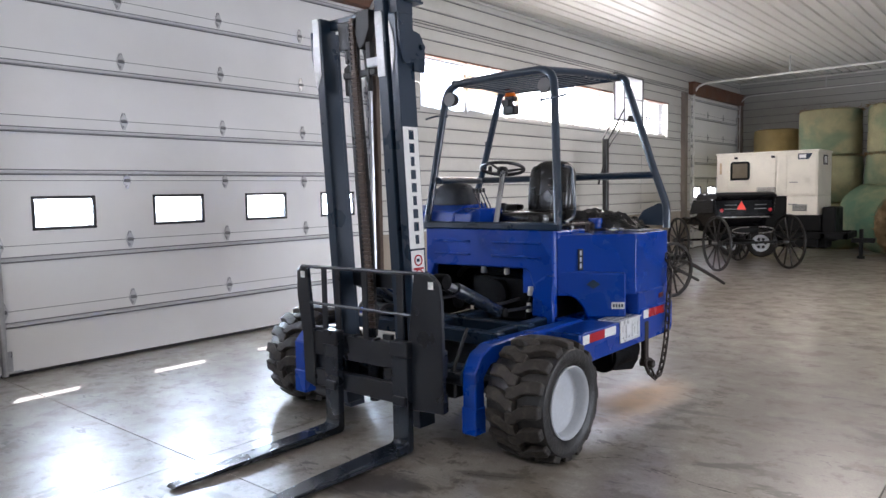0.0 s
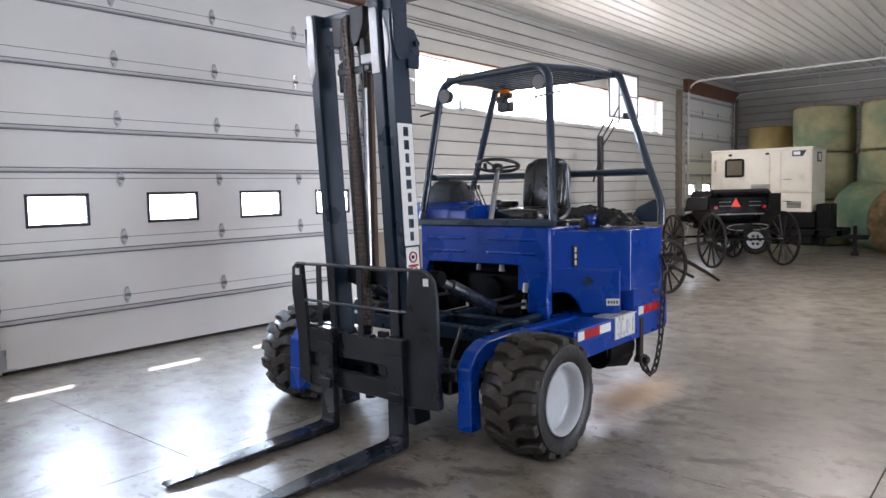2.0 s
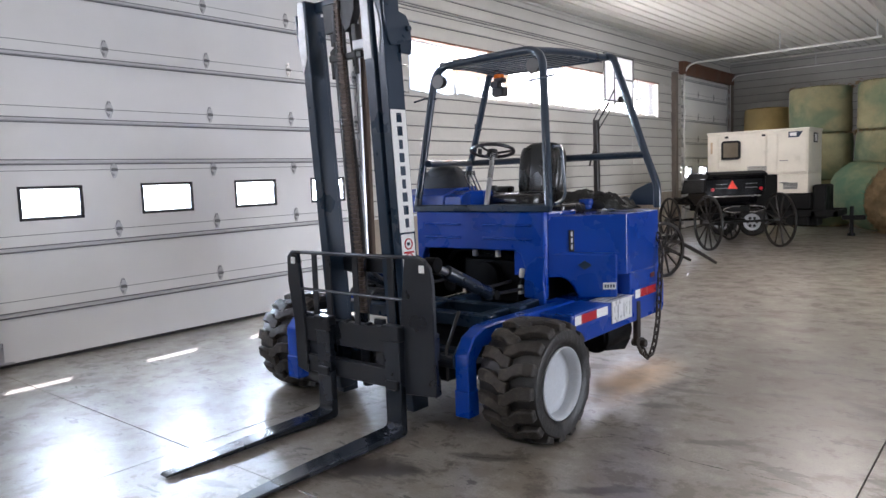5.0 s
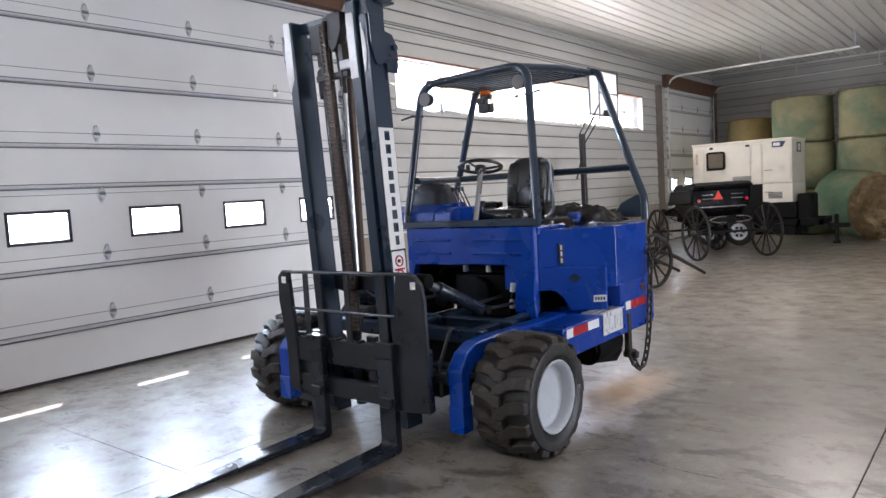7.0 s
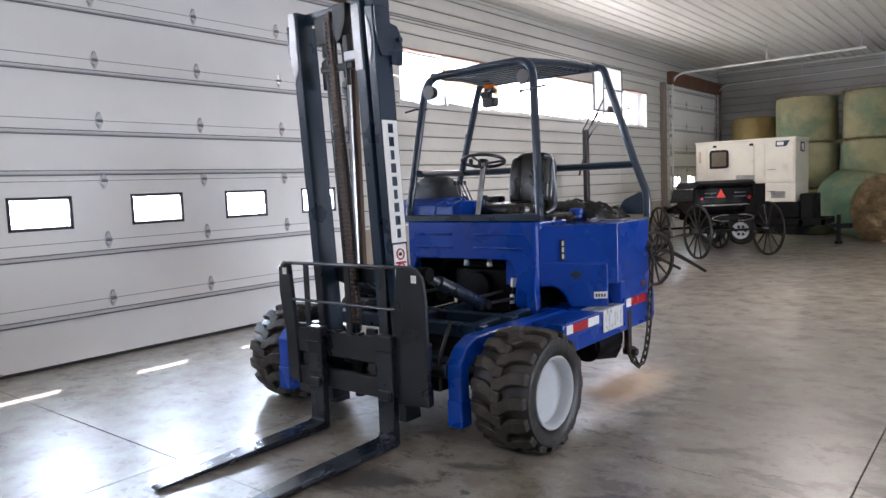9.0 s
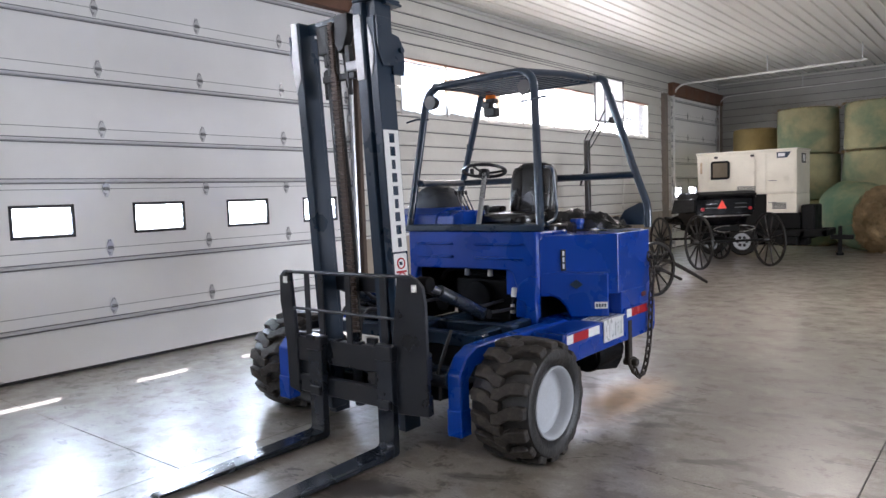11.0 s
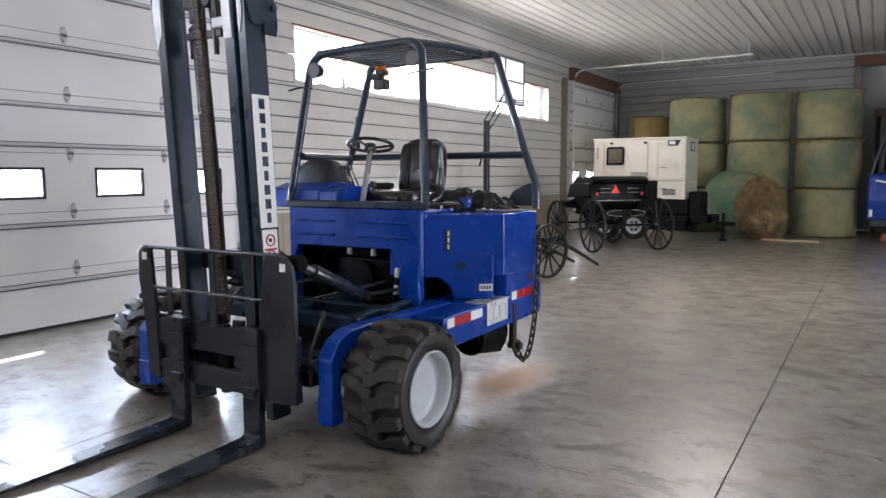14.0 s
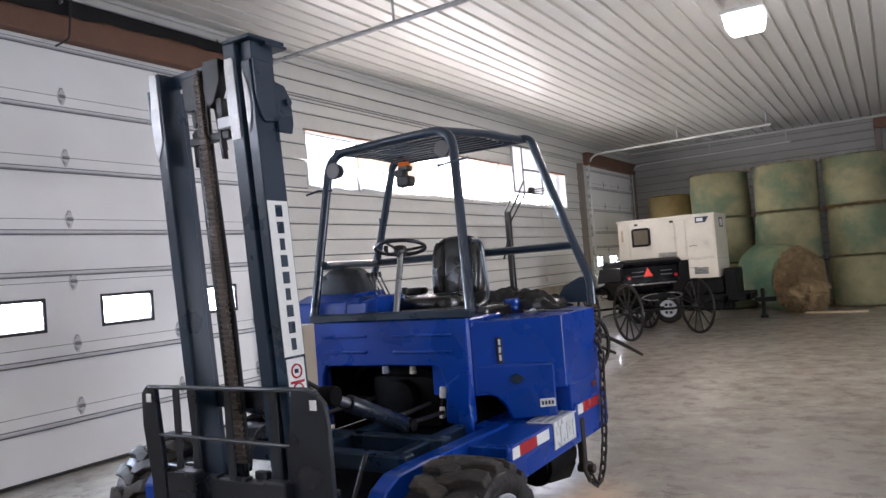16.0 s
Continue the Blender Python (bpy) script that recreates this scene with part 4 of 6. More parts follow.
box(bm, 3.90, 3.92, -0.34, -0.30, 2.40, 2.68, 0.003)
part("chain_sheave", slanted(bm), BLACK, lift, "black chain sheave and brackets")
for x in (3.985,):
    bm = B()
    k = 0
    z = 0.72
    while z < 2.68:
        wide = 0.029 if z < 2.36 else 0.020
        if k % 2:
            box(bm, x - wide + 0.005, x + wide - 0.005, -0.385, -0.364, z, z + 0.017, 0.003)
        else:
            box(bm, x - wide, x + wide, -0.389, -0.362, z, z + 0.012, 0.003)
        z += 0.0145
        k += 1
    part("lift_chain", slanted(bm), HOSEBROWN, lift, "rusty brown leaf chain", smooth=False)
for x, r in ((3.925, 0.012), (3.945, 0.012)):
    bm = tube(B(), smooth_path([(x, -0.30, 0.7), (x + 0.005, -0.29, 1.4), (x, -0.30, 2.2), (x + 0.02, -0.31, 2.6), (x + 0.07, -0.30, 2.62), (x + 0.09, -0.29, 2.3)]), r, 7)
    part("hose", slanted(bm), RUBBERHOSE, lift, "black hydraulic hose")
for pts, r in (([(4.10, -0.22, 1.30), (4.16, -0.10, 1.12), (4.30, 0.10, 0.95), (4.34, 0.40, 0.80), (4.30, 0.9, 0.78)], 0.013),
               ([(4.14, -0.22, 1.24), (4.24, -0.06, 1.02), (4.36, 0.12, 0.90), (4.40, 0.45, 0.76), (4.38, 0.92, 0.72)], 0.013),
               ([(3.82, -0.20, 1.10), (3.78, 0.0, 0.90), (3.80, 0.3, 0.80), (3.86, 0.9, 0.80)], 0.014),
               ([(4.58, -0.10, 0.74), (4.60, -0.20, 0.62), (4.60, -0.26, 0.50), (4.66, -0.24, 0.46)], 0.012)):
    part("hose", tube(B(), smooth_path(pts, 6), r, 7), RUBBERHOSE, lift, "black hydraulic hose")
bm = B()
box(bm, 4.52, 4.64, -0.30, -0.10, 0.34, 0.50, 0.012)
cyl(bm, (4.50, -0.28, 0.46), (4.72, -0.28, 0.46), 0.035, seg=14, bev=0.005)
part("mast_pivot", bm, CHARCOAL, lift, "charcoal mast pivot block", smooth=False)
# label strip on the mast side: plain blocks stand for the maker's letters
bm = box(B(), 4.392, 4.3955, -0.402, -0.272, 1.258, 1.998, 0)
strip_ob = part("label_strip", slanted(bm), WHITEPAINT, lift, "white vertical maker's strip with dark blocks", smooth=False)
for k in range(9):
    z = 1.922 - k * 0.0795
    bm = box(B(), 4.3955, 4.3968, -0.357 + 0.006 * (k % 3 == 2), -0.313 - 0.006 * (k % 3 == 2), z, z + 0.056, 0)
    part("block", slanted(bm), SLATE, strip_ob, smooth=False)
bm = box(B(), 4.392, 4.3955, -0.396, -0.282, 1.03, 1.246, 0)
warn = part("warning_label", slanted(bm), WHITEPAINT, lift, "red and white warning label", smooth=False)
for z in (1.045, 1.135):
    part("symbol_bar", slanted(box(B(), 4.3955, 4.397, -0.352, -0.326, z + 0.040, z + 0.060, 0)), SLATE, warn, smooth=False)
    part("panel", slanted(box(B(), 4.3955, 4.397, -0.385, -0.292, z - 0.008, z + 0.004, 0)), REDTAPE, warn, smooth=False)
    part("symbol", slanted(tube(B(), [(4.397, -0.339 + 0.032 * math.cos(t), z + 0.05 + 0.032 * math.sin(t)) for t in (2 * math.pi * q / 20 for q in range(20))], 0.005, 4, closed=True)), REDTAPE, warn, smooth=False)

# drive wheels
TY_R, TY_W = 0.334, 0.205


def tyre_profile():
    return [(-0.150, 0.205), (-0.182, 0.225), (-0.203, 0.275), (-0.196, 0.315), (-0.165, 0.329), (-0.08, TY_R), (0.0, TY_R + 0.002), (0.08, TY_R), (0.165, 0.329), (0.196, 0.315), (0.203, 0.275), (0.182, 0.225), (0.150, 0.205)]


def surface(w):
    a = abs(w)
    if a <= 0.165:
        return (w, TY_R - 0.006 * (a / 0.165) ** 2)
    k = min(1.0, (a - 0.165) / 0.06)
    return (math.copysign(0.165 + 0.040 * math.sin(k * 1.3), w), 0.328 - 0.050 * k ** 1.5)


def lug_mesh(side, width):
    """One chevron lug that runs from the middle of the tread over the shoulder."""
    bm = B()
    st = [(-0.030, -0.10), (0.025, -0.075), (0.075, 0.020), (0.125, 0.050), (0.165, 0.055), (0.188, 0.055)]
    rings = []
    for i, (w, ang) in enumerate(st):
        ax, r = surface(w * side)
        h = 0.042 if i < 4 else (0.034 if i == 4 else 0.004)
        half = width * (0.80 if i == 0 else 1.0) * (0.98 if i > 3 else 1.0)
        out = Vector((math.copysign(1, side) * (0.0 if i < 4 else (0.55 if i == 4 else 1.0)), 0, 1)).normalized()
        ring = []
        for sgn, lift_h, hw in ((-1, -0.012, 1.04), (1, -0.012, 1.04), (1, h, 0.88), (-1, h, 0.88)):
            t = ang + sgn * half * hw
            rr = r + out.z * lift_h
            ring.append(bm.verts.new((ax + out.x * lift_h, rr * math.sin(t), rr * math.cos(t))))
        rings.append(ring)
    for a, b in zip(rings, rings[1:]):
        for k in range(4):
            bm.faces.new((a[k], a[(k + 1) % 4], b[(k + 1) % 4], b[k]))
    bm.faces.new(rings[0])
    bm.faces.new(rings[-1][::-1])
    bmesh.ops.recalc_face_normals(bm, faces=bm.faces[:])
    sharp = [e for e in bm.edges if len(e.link_faces) == 2 and e.calc_face_angle() > 0.7]
    bmesh.ops.bevel(bm, geom=sharp, offset=0.008, segments=2, affect="EDGES", profile=0.5)
    return finish(bm, "lug", TREAD, False)


LUG_R, LUG_L = lug_mesh(1, 0.118), lug_mesh(-1, 0.118)


def settle(me, m):
    """Flattens what would sink into the floor, and lets the rubber bulge there."""
    inv = m.inverted()
    for v in me.vertices:
        w = m @ v.co
        if w.z < 0.05:
            k = (0.05 - w.z) / 0.08
            w.x += math.copysign(0.010 * min(k, 1.0), w.x - m.translation.x)
        w.z = max(w.z, 0.002)
        v.co = inv @ w


def drive_wheel(cx, cy, cz, out):
    c = (cx, cy, cz)
    tyre = part("tyre", lathe(B(), tyre_profile(), c, "x", 64), TYRE, lift, "chunky worn black lugged tyre")
    settle(tyre.data, Matrix.Identity(4))
    n = 16
    for k in range(n):
        t = 2 * math.pi * k / n
        for me, off in ((LUG_R, 0.0), (LUG_L, math.pi / n)):
            m = Matrix.Translation(c) @ Matrix.Rotation(t + off, 4, "X")
            lug = shared("lug", me, tyre, m)
            if min((m @ v.co).z for v in me.vertices) < 0.002:
                lug.data = me.copy()
                settle(lug.data, m)
    o = out
    prof = [(0.165 * o, 0.210), (0.186 * o, 0.220), (0.192 * o, 0.213), (0.184 * o, 0.202), (0.160 * o, 0.194), (0.120 * o, 0.189), (0.108 * o, 0.176), (0.104 * o, 0.150), (0.100 * o, 0.0005), (-0.02 * o, 0.0005), (-0.02 * o, 0.16), (-0.12 * o, 0.2)]
    rim = part("rim", lathe(B(), prof, c, "x", 56), RIM, lift, "white painted steel rim")
    for t in (2.75, 3.05):
        p = Vector((cx, cy + 0.166 * math.cos(t), cz + 0.166 * math.sin(t)))
        part("bolt_hole", cyl(B(), p + Vector((0.100 * o, 0, 0)), p + Vector((0.111 * o, 0, 0)), 0.011, seg=10), SEAL, rim, "small dark hole in the disc")
    part("valve", cyl(B(), (cx + 0.12 * o, cy - 0.165, cz + 0.06), (cx + 0.165 * o, cy - 0.162, cz + 0.06), 0.006, seg=6), SEAL, rim)


drive_wheel(5.055, 0.038, 0.345, 1)
drive_wheel(2.935, 0.038, 0.345, -1)
# steer wheel under the tail
c = (CX, 1.95, 0.36)
part("rear_tyre", lathe(B(), [(w * 0.8, r) for w, r in tyre_profile()], c, "x", 40), TYRE, lift, "black rear steer tyre")
part("rear_fork", box(box(B(), CX - 0.2, CX + 0.2, 1.85, 2.05, 0.60, 0.70, 0.01), CX + 0.17, CX + 0.2, 1.88, 2.02, 0.32, 0.66, 0.006), CHARCOAL, lift, smooth=False)

# straddle arms and frame
for s in (0, 1):
    a, b = (4.722, 4.822) if s == 0 else (3.14, 3.25)
    bm = B()
    if s == 0:
        prism(bm, [(-0.335, 0.17), (-0.245, 0.17), (-0.245, 0.49), (-0.17, 0.56), (0.95, 0.545), (0.95, 0.668), (0.02, 0.680), (-0.16, 0.675), (-0.265, 0.63), (-0.335, 0.53)], "x", a, b, 0.008)
    else:
        prism(bm, [(-0.335, 0.17), (-0.245, 0.17), (-0.245, 0.49), (-0.22, 0.515), (-0.22, 0.62), (-0.265, 0.60), (-0.335, 0.53)], "x", a, b, 0.008)
        part("arm_beam", prism(B(), [(-0.219, 0.516), (-0.17, 0.56), (0.95, 0.545), (0.95, 0.60), (-0.219, 0.61)], "x", a + 0.003, b - 0.003, 0.006), CHARCOAL, lift, "charcoal rear run of the straddle arm", smooth=False)
    part("straddle_arm", bm, BLUE, lift, "blue front straddle arm", smooth=False)
    bm = B()
    box(bm, a - 0.004, b + 0.004, -0.341, -0.239, 0.155, 0.32, 0.006)
    part("arm_foot", bm, BLUE, lift, smooth=False)
    xm = a if s == 0 else b
    p0, p1 = (a - 0.014, a - 0.004) if s == 0 else (b + 0.004, b + 0.014)
    part("knee_plate", prism(B(), [(-0.338, 0.46), (-0.29, 0.43), (-0.15, 0.50), (-0.13, 0.62), (-0.27, 0.595), (-0.338, 0.52)], "x", p0, p1, 0.003), SLATE, lift, "slate gusset plate at the knee", smooth=False)
    part("pin", cyl(B(), (xm - 0.03, -0.22, 0.50), (xm + 0.03, -0.22, 0.50), 0.045, seg=18, bev=0.006), CHARCOAL, lift)
bm = B()
for y in (0.10, 0.46):
    box(bm, 3.32, 4.70, y - 0.045, y + 0.045, 0.60, 0.69, 0.008)
for x in (3.45, 4.01, 4.57):
    box(bm, x - 0.04, x + 0.04, 0.10, 0.86, 0.59, 0.68, 0.008)
box(bm, 3.35, 4.67, -0.22, -0.12, 0.40, 0.52, 0.01)
part("cross_frame", bm, SLATE, lift, "slate-grey front frame members", smooth=False)
# hydraulic block and hoses on the dark side of the frame
block = part("valve_block", box(box(B(), 3.33, 3.80, 0.30, 0.52, 0.69, 0.80, 0.01), 3.36, 3.60, 0.16, 0.30, 0.69, 0.76, 0.008), CHARCOAL, lift, "dark hydraulic valve block", smooth=False)
for k, zz in enumerate((0.77, 0.80, 0.74)):
    hx = 3.42 + 0.10 * k
    part("hose", tube(B(), smooth_path([(hx, 0.30, zz), (hx + 0.02, 0.12, zz + 0.03), (hx + 0.10, -0.04, zz - 0.02), (hx + 0.20, -0.16, 0.62)], 6), 0.013, 8), RUBBERHOSE, block)
part("axle", cyl(B(), (2.95, 0.03, 0.362), (4.95, 0.03, 0.362), 0.06, seg=16), CHARCOAL, lift)

# deck and side skirts
bm = B()
prism(bm, [(4.70, 0.47), (5.055, 0.47), (5.065, 0.50), (5.065, 1.92), (4.98, 2.02), (3.04, 2.02), (2.955, 1.92), (2.955, 0.50), (2.965, 0.47), (3.32, 0.47), (3.32, 1.39), (4.60, 1.39), (4.60, 0.90), (4.70, 0.90)], "z", 0.60, 0.655, 0.006)
part("deck", bm, BLUE, lift, "blue steel deck plate", smooth=False)
for s in (0, 1):
    a, b = sorted((5.035, 5.068) if s == 0 else (mx(5.035), mx(5.068)))
    bm = B()
    prism(bm, [(0.47, 0.60), (0.47, 0.52), (0.62, 0.455), (1.92, 0.455), (1.95, 0.50), (1.95, 0.70), (1.40, 0.70), (1.36, 0.658), (0.50, 0.658)], "x", a, b, 0.004)
    part("side_skirt", bm, BLUE, lift, "blue side skirt", smooth=False)
part("deck_riser", box(B(), 4.30, 4.86, 1.30, 1.36, 0.655, 0.83, 0.004), ENGINE, lift, smooth=False)
TAPE = [(0.50, 0.585, WHITEPAINT), (0.585, 0.80, REDTAPE), (0.80, 0.965, WHITEPAINT)]
for y0, y1, m_ in TAPE:
    part("reflective_tape", box(B(), 5.068, 5.0700, y0, y1, 0.585, 0.645, 0), m_, lift, "red and white reflective tape", smooth=False)
for y0, y1, m_ in [(1.42, 1.505, WHITEPAINT), (1.505, 1.80, REDTAPE)]:
    part("reflective_tape", box(B(), 5.068, 5.0700, y0, y1, 0.625, 0.688, 0), m_, lift, "red and white reflective tape", smooth=False)
# folded tread step: a slotted front lip under a narrow top
bm = B()
box(bm, 4.90, 5.074, 1.02, 1.38, 0.655, 0.663, 0.002)
for y in (1.02, 1.115, 1.21, 1.305):
    box(bm, 5.070, 5.078, y, y + 0.035, 0.505, 0.658, 0.003)
for z0, z1 in ((0.505, 0.528), (0.625, 0.664)):
    box(bm, 5.069, 5.077, 1.02, 1.34, z0, z1, 0.002)
box(bm, 5.0685, 5.0715, 1.025, 1.335, 0.51, 0.655, 0.001)
step_ob = part("tread_step", bm, ALU, lift, "bright slotted tread plate step", smooth=False)
gaps = B()
for i in range(9):
    for j in range(3):
        yy, xx = 1.03 + i * 0.037, 4.915 + j * 0.05
        box(gaps, xx, xx + 0.026, yy, yy + 0.012, 0.663, 0.6655, 0)
tagged(part("tread_slots", gaps, HINGESTEEL, step_ob, "dark punched slots", smooth=False), kind="stuff")

# cowl
bm = B()
poly = [(3.375, 1.31), (3.375, 0.66), (3.425, 0.66), (3.435, 0.93), (3.47, 1.008), (4.36, 1.015), (4.40, 0.99), (4.45, 0.85), (4.425, 0.78), (4.42, 0.66), (4.61, 0.66), (4.61, 1.31)]
prism(bm, poly, "y", 0.885, 0.945, 0.010)
part("cowl", bm, BLUE, lift, "glossy blue front cowl with an engine opening", smooth=False)
for a, b in ((3.47, 3.84), (4.06, 4.50)):
    for z in (1.208, 1.104):
        part("louvre", tube(B(), fillet([(a, 0.890, z), (a + 0.012, 0.880, z), (b - 0.012, 0.880, z), (b, 0.890, z)], 0.01), 0.010, 10), BLUE, lift, "pressed louvre lip")
bm = B()
box(bm, 4.30, 4.36, 1.40, 1.92, 0.66, 1.29, 0.012)
box(bm, mx(4.635), mx(4.575), 0.94, 2.0, 0.66, 1.305, 0.012)
box(bm, 3.40, 4.62, 0.93, 1.35, 1.24, 1.30, 0.012)
box(bm, 3.05, 4.97, 1.90, 2.00, 0.66, 1.27, 0.015)
part("cab_body", bm, BLUE, lift, "blue cab side panels", smooth=False)
part("dash_bar", box(B(), 3.35, 4.665, 0.872, 0.932, 1.305, 1.362, 0.010), SLATE, lift, "slate square tube across the dash", smooth=False)
bm = B()
prism(bm, [(0.93, 1.30), (1.42, 1.30), (1.42, 1.50), (1.14, 1.49), (0.97, 1.44)], "x", 3.10, 3.62, 0.01)
prism(bm, [(0.95, 1.30), (1.40, 1.30), (1.40, 1.46), (1.10, 1.47), (0.97, 1.43)], "x", 3.62, 3.80, 0.01)
part("console", bm, BLUE, lift, "blue inner console panels", smooth=False)
bm = B()
prism(bm, [(4.49, 0.60), (4.60, 0.58), (4.66, 0.64), (4.645, 0.80), (4.66, 0.98), (4.60, 0.985), (4.50, 0.92), (4.48, 0.82), (4.56, 0.80), (4.575, 0.72), (4.53, 0.67)], "y", 0.80, 0.83, 0.004)
cyl(bm, (4.56, 0.77, 0.63), (4.56, 0.90, 0.63), 0.022, seg=12)
part("latch_bracket", bm, BLUE, lift, "blue hooked bracket on the cowl", smooth=False)

# engine bay, closed by black sheets that stand for its shade
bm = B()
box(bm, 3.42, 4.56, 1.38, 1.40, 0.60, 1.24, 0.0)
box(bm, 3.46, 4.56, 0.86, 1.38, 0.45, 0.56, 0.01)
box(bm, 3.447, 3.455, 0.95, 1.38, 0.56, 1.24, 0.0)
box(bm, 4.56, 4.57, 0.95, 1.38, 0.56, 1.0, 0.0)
part("bay_wall", bm, ENGINE, lift, "black sheets standing for the engine bay's shade", smooth=False)
eng = B()
box(eng, 3.72, 4.28, 1.06, 1.34, 0.58, 0.92, 0.03, 2)
cyl(eng, (4.0, 1.06, 0.78), (4.0, 0.98, 0.78), 0.12, seg=24, bev=0.01)
cyl(eng, (3.62, 1.1, 0.70), (3.62, 1.0, 0.70), 0.07, seg=18, bev=0.01)
box(eng, 3.80, 4.20, 1.08, 1.30, 0.92, 1.02, 0.02, 2)
cyl(eng, (4.36, 1.2, 0.60), (4.36, 1.2, 0.86), 0.055, seg=18, bev=0.01)
tube(eng, smooth_path([(3.55, 1.1, 0.9), (3.75, 1.0, 1.0), (4.1, 1.0, 0.98), (4.35, 1.08, 0.9)]), 0.022, 8)
tube(eng, smooth_path([(4.30, 1.0, 0.62), (4.36, 0.98, 0.8), (4.44, 1.02, 0.95)]), 0.016, 8)
part("engine", eng, ENGINE, lift, "engine block with hoses, darkened to the bay's shade")
for p, r, m_ in (((4.37, 0.96, 0.84), 0.030, CREAM), ((4.35, 0.96, 0.71), 0.022, CREAM), ((3.92, 0.97, 0.985), 0.028, STEEL), ((4.14, 0.97, 0.985), 0.024, CREAM)):
    part("fitting", cyl(B(), (p[0], p[1], p[2] - 0.035), (p[0], p[1], p[2] + 0.035), r, r * 0.8, seg=14, bev=0.006), m_, lift, "small pale engine fitting")

# fuel tank and battery box, whose front faces run askew
bm = B()
prism(bm, [(4.30, 0.955), (4.605, 0.955), (5.040, 1.345), (5.055, 1.88), (4.98, 1.93), (4.30, 1.93)], "z", 0.82, 1.268, 0.002)
box(bm, 4.86, 5.055, 1.36, 1.92, 0.655, 0.83, 0.006)
prism(bm, [(4.62, 0.972), (5.030, 1.342), (5.026, 1.348), (4.616, 0.978)], "z", 1.248, 1.262, 0.003)
tank = part("fuel_tank", bm, BLUE, lift, "blue fuel tank with a level gauge", smooth=False)
MT = Matrix.Translation((4.605, 0.955, 0)) @ Matrix.Rotation(math.atan2(0.36, 0.40), 4, "Z")
g = part("gauge", box(B(), 0.152, 0.190, -0.012, 0.004, 1.005, 1.165, 0.004, 1, MT), SEAL, tank, "black framed level gauge", smooth=False)
for z in (1.022, 1.07, 1.118):
    part("gauge_window", box(B(), 0.164, 0.178, -0.015, -0.011, z, z + 0.036, 0, 1, MT), ALU, tank, smooth=False)
part("filler_cap", cyl(cyl(B(), (4.56, 1.62, 1.285), (4.56, 1.62, 1.325), 0.05, seg=20, bev=0.006), (4.56, 1.62, 1.32), (4.56, 1.62, 1.372), 0.058, seg=20, bev=0.01), BLUE, tank, "blue filler cap")
MB = Matrix.Translation((4.60, 0.955, 0)) @ Matrix.Rotation(math.atan2(0.275, 0.42), 4, "Z")
bm = B()
prism(bm, [(0.22, 0.655), (0.50, 0.655), (0.50, 0.985), (0.0, 1.005), (0.0, 0.835), (0.07, 0.828), (0.135, 0.80), (0.185, 0.74), (0.21, 0.68)], "y", 0.0, 0.30, 0.013, MB)
bb = part("battery_box", bm, BLUE, lift, "blue side box with arched wheel cut-out", smooth=False)
part("emblem", prism(B(), [(0.215, 0.905), (0.265, 0.94), (0.315, 0.905), (0.265, 0.87)], "y", -0.006, 0.001, 0.0, MB), SLATE, bb, "dark diamond emblem", smooth=False)
lb = part("name_label", box(B(), 0.395, 0.490, -0.005, 0.001, 0.722, 0.772, 0, 1, MB), WHITEPAINT, bb, "small white label with dark bars", smooth=False)
for k in range(4):
    part("bar", box(B(), 0.405 + k * 0.020, 0.418 + k * 0.020, -0.0065, -0.0045, 0.735, 0.758, 0, 1, MB), SLATE, lb, smooth=False)
# black sheet that paints the shade inside the arch
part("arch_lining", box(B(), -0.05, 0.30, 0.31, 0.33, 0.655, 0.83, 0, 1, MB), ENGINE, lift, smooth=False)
part("tail_lamp", box(B(), 4.985, 5.060, 1.72, 1.80, 0.745, 0.785, 0.006), DARKRED, lift, "red tail lamp", smooth=False)
bm = B()
cyl(bm, (4.90, 1.06, 0.39), (4.90, 1.46, 0.39), 0.13, seg=20, bev=0.02)
box(bm, 4.80, 5.0, 1.10, 1.38, 0.44, 0.60, 0.01)
prism(bm, [(1.02, 0.46), (1.44, 0.46), (1.48, 0.30), (1.38, 0.24), (1.08, 0.29)], "x", 4.985, 5.0, 0.004)
part("air_reservoir", bm, ENGINE, lift, "black reservoir under the deck")

part("tail_strip", box(B(), 3.95, 4.46, 1.925, 1.985, 1.272, 1.296, 0.004), ALU, lift, "bare metal strip along the tail", smooth=False)

# overhead guard
CAGE = [
    fillet([(3.375, 0.905, 1.34), (3.475, 1.09, 2.49), (4.00, 1.10, 2.51), (4.505, 1.09, 2.515), (4.645, 0.905, 1.34)], 0.15, 8),
    fillet([(3.06, 2.0, 1.28), (3.03, 2.0, 1.48), (3.13, 2.0, 1.75), (3.37, 2.0, 2.53), (4.63, 2.0, 2.53), (4.89, 2.0, 1.75), (5.0, 2.0, 1.46), (5.0, 2.0, 1.28)], 0.06, 6),
]
for k, pts in enumerate(CAGE):
    part("guard_hoop", tube(B(), pts, 0.031, 10), SLATE, lift, "slate-blue bent tube hoop")
for x0, x1 in ((3.53, 3.46), (4.43, 4.56)):
    part("guard_side_tube", tube(B(), [(x0, 1.10, 2.505), ((x0 + x1) / 2, 1.55, 2.53), (x1, 2.0, 2.525)], 0.028, 10), SLATE, lift, "slate roof side tube")
for k in range(9):
    y = 1.19 + k * 0.085
    part("roof_slat", box(B(), 3.52, 4.47, y - 0.018, y + 0.018, 2.498, 2.512, 0.003), SLATE, lift, smooth=False)
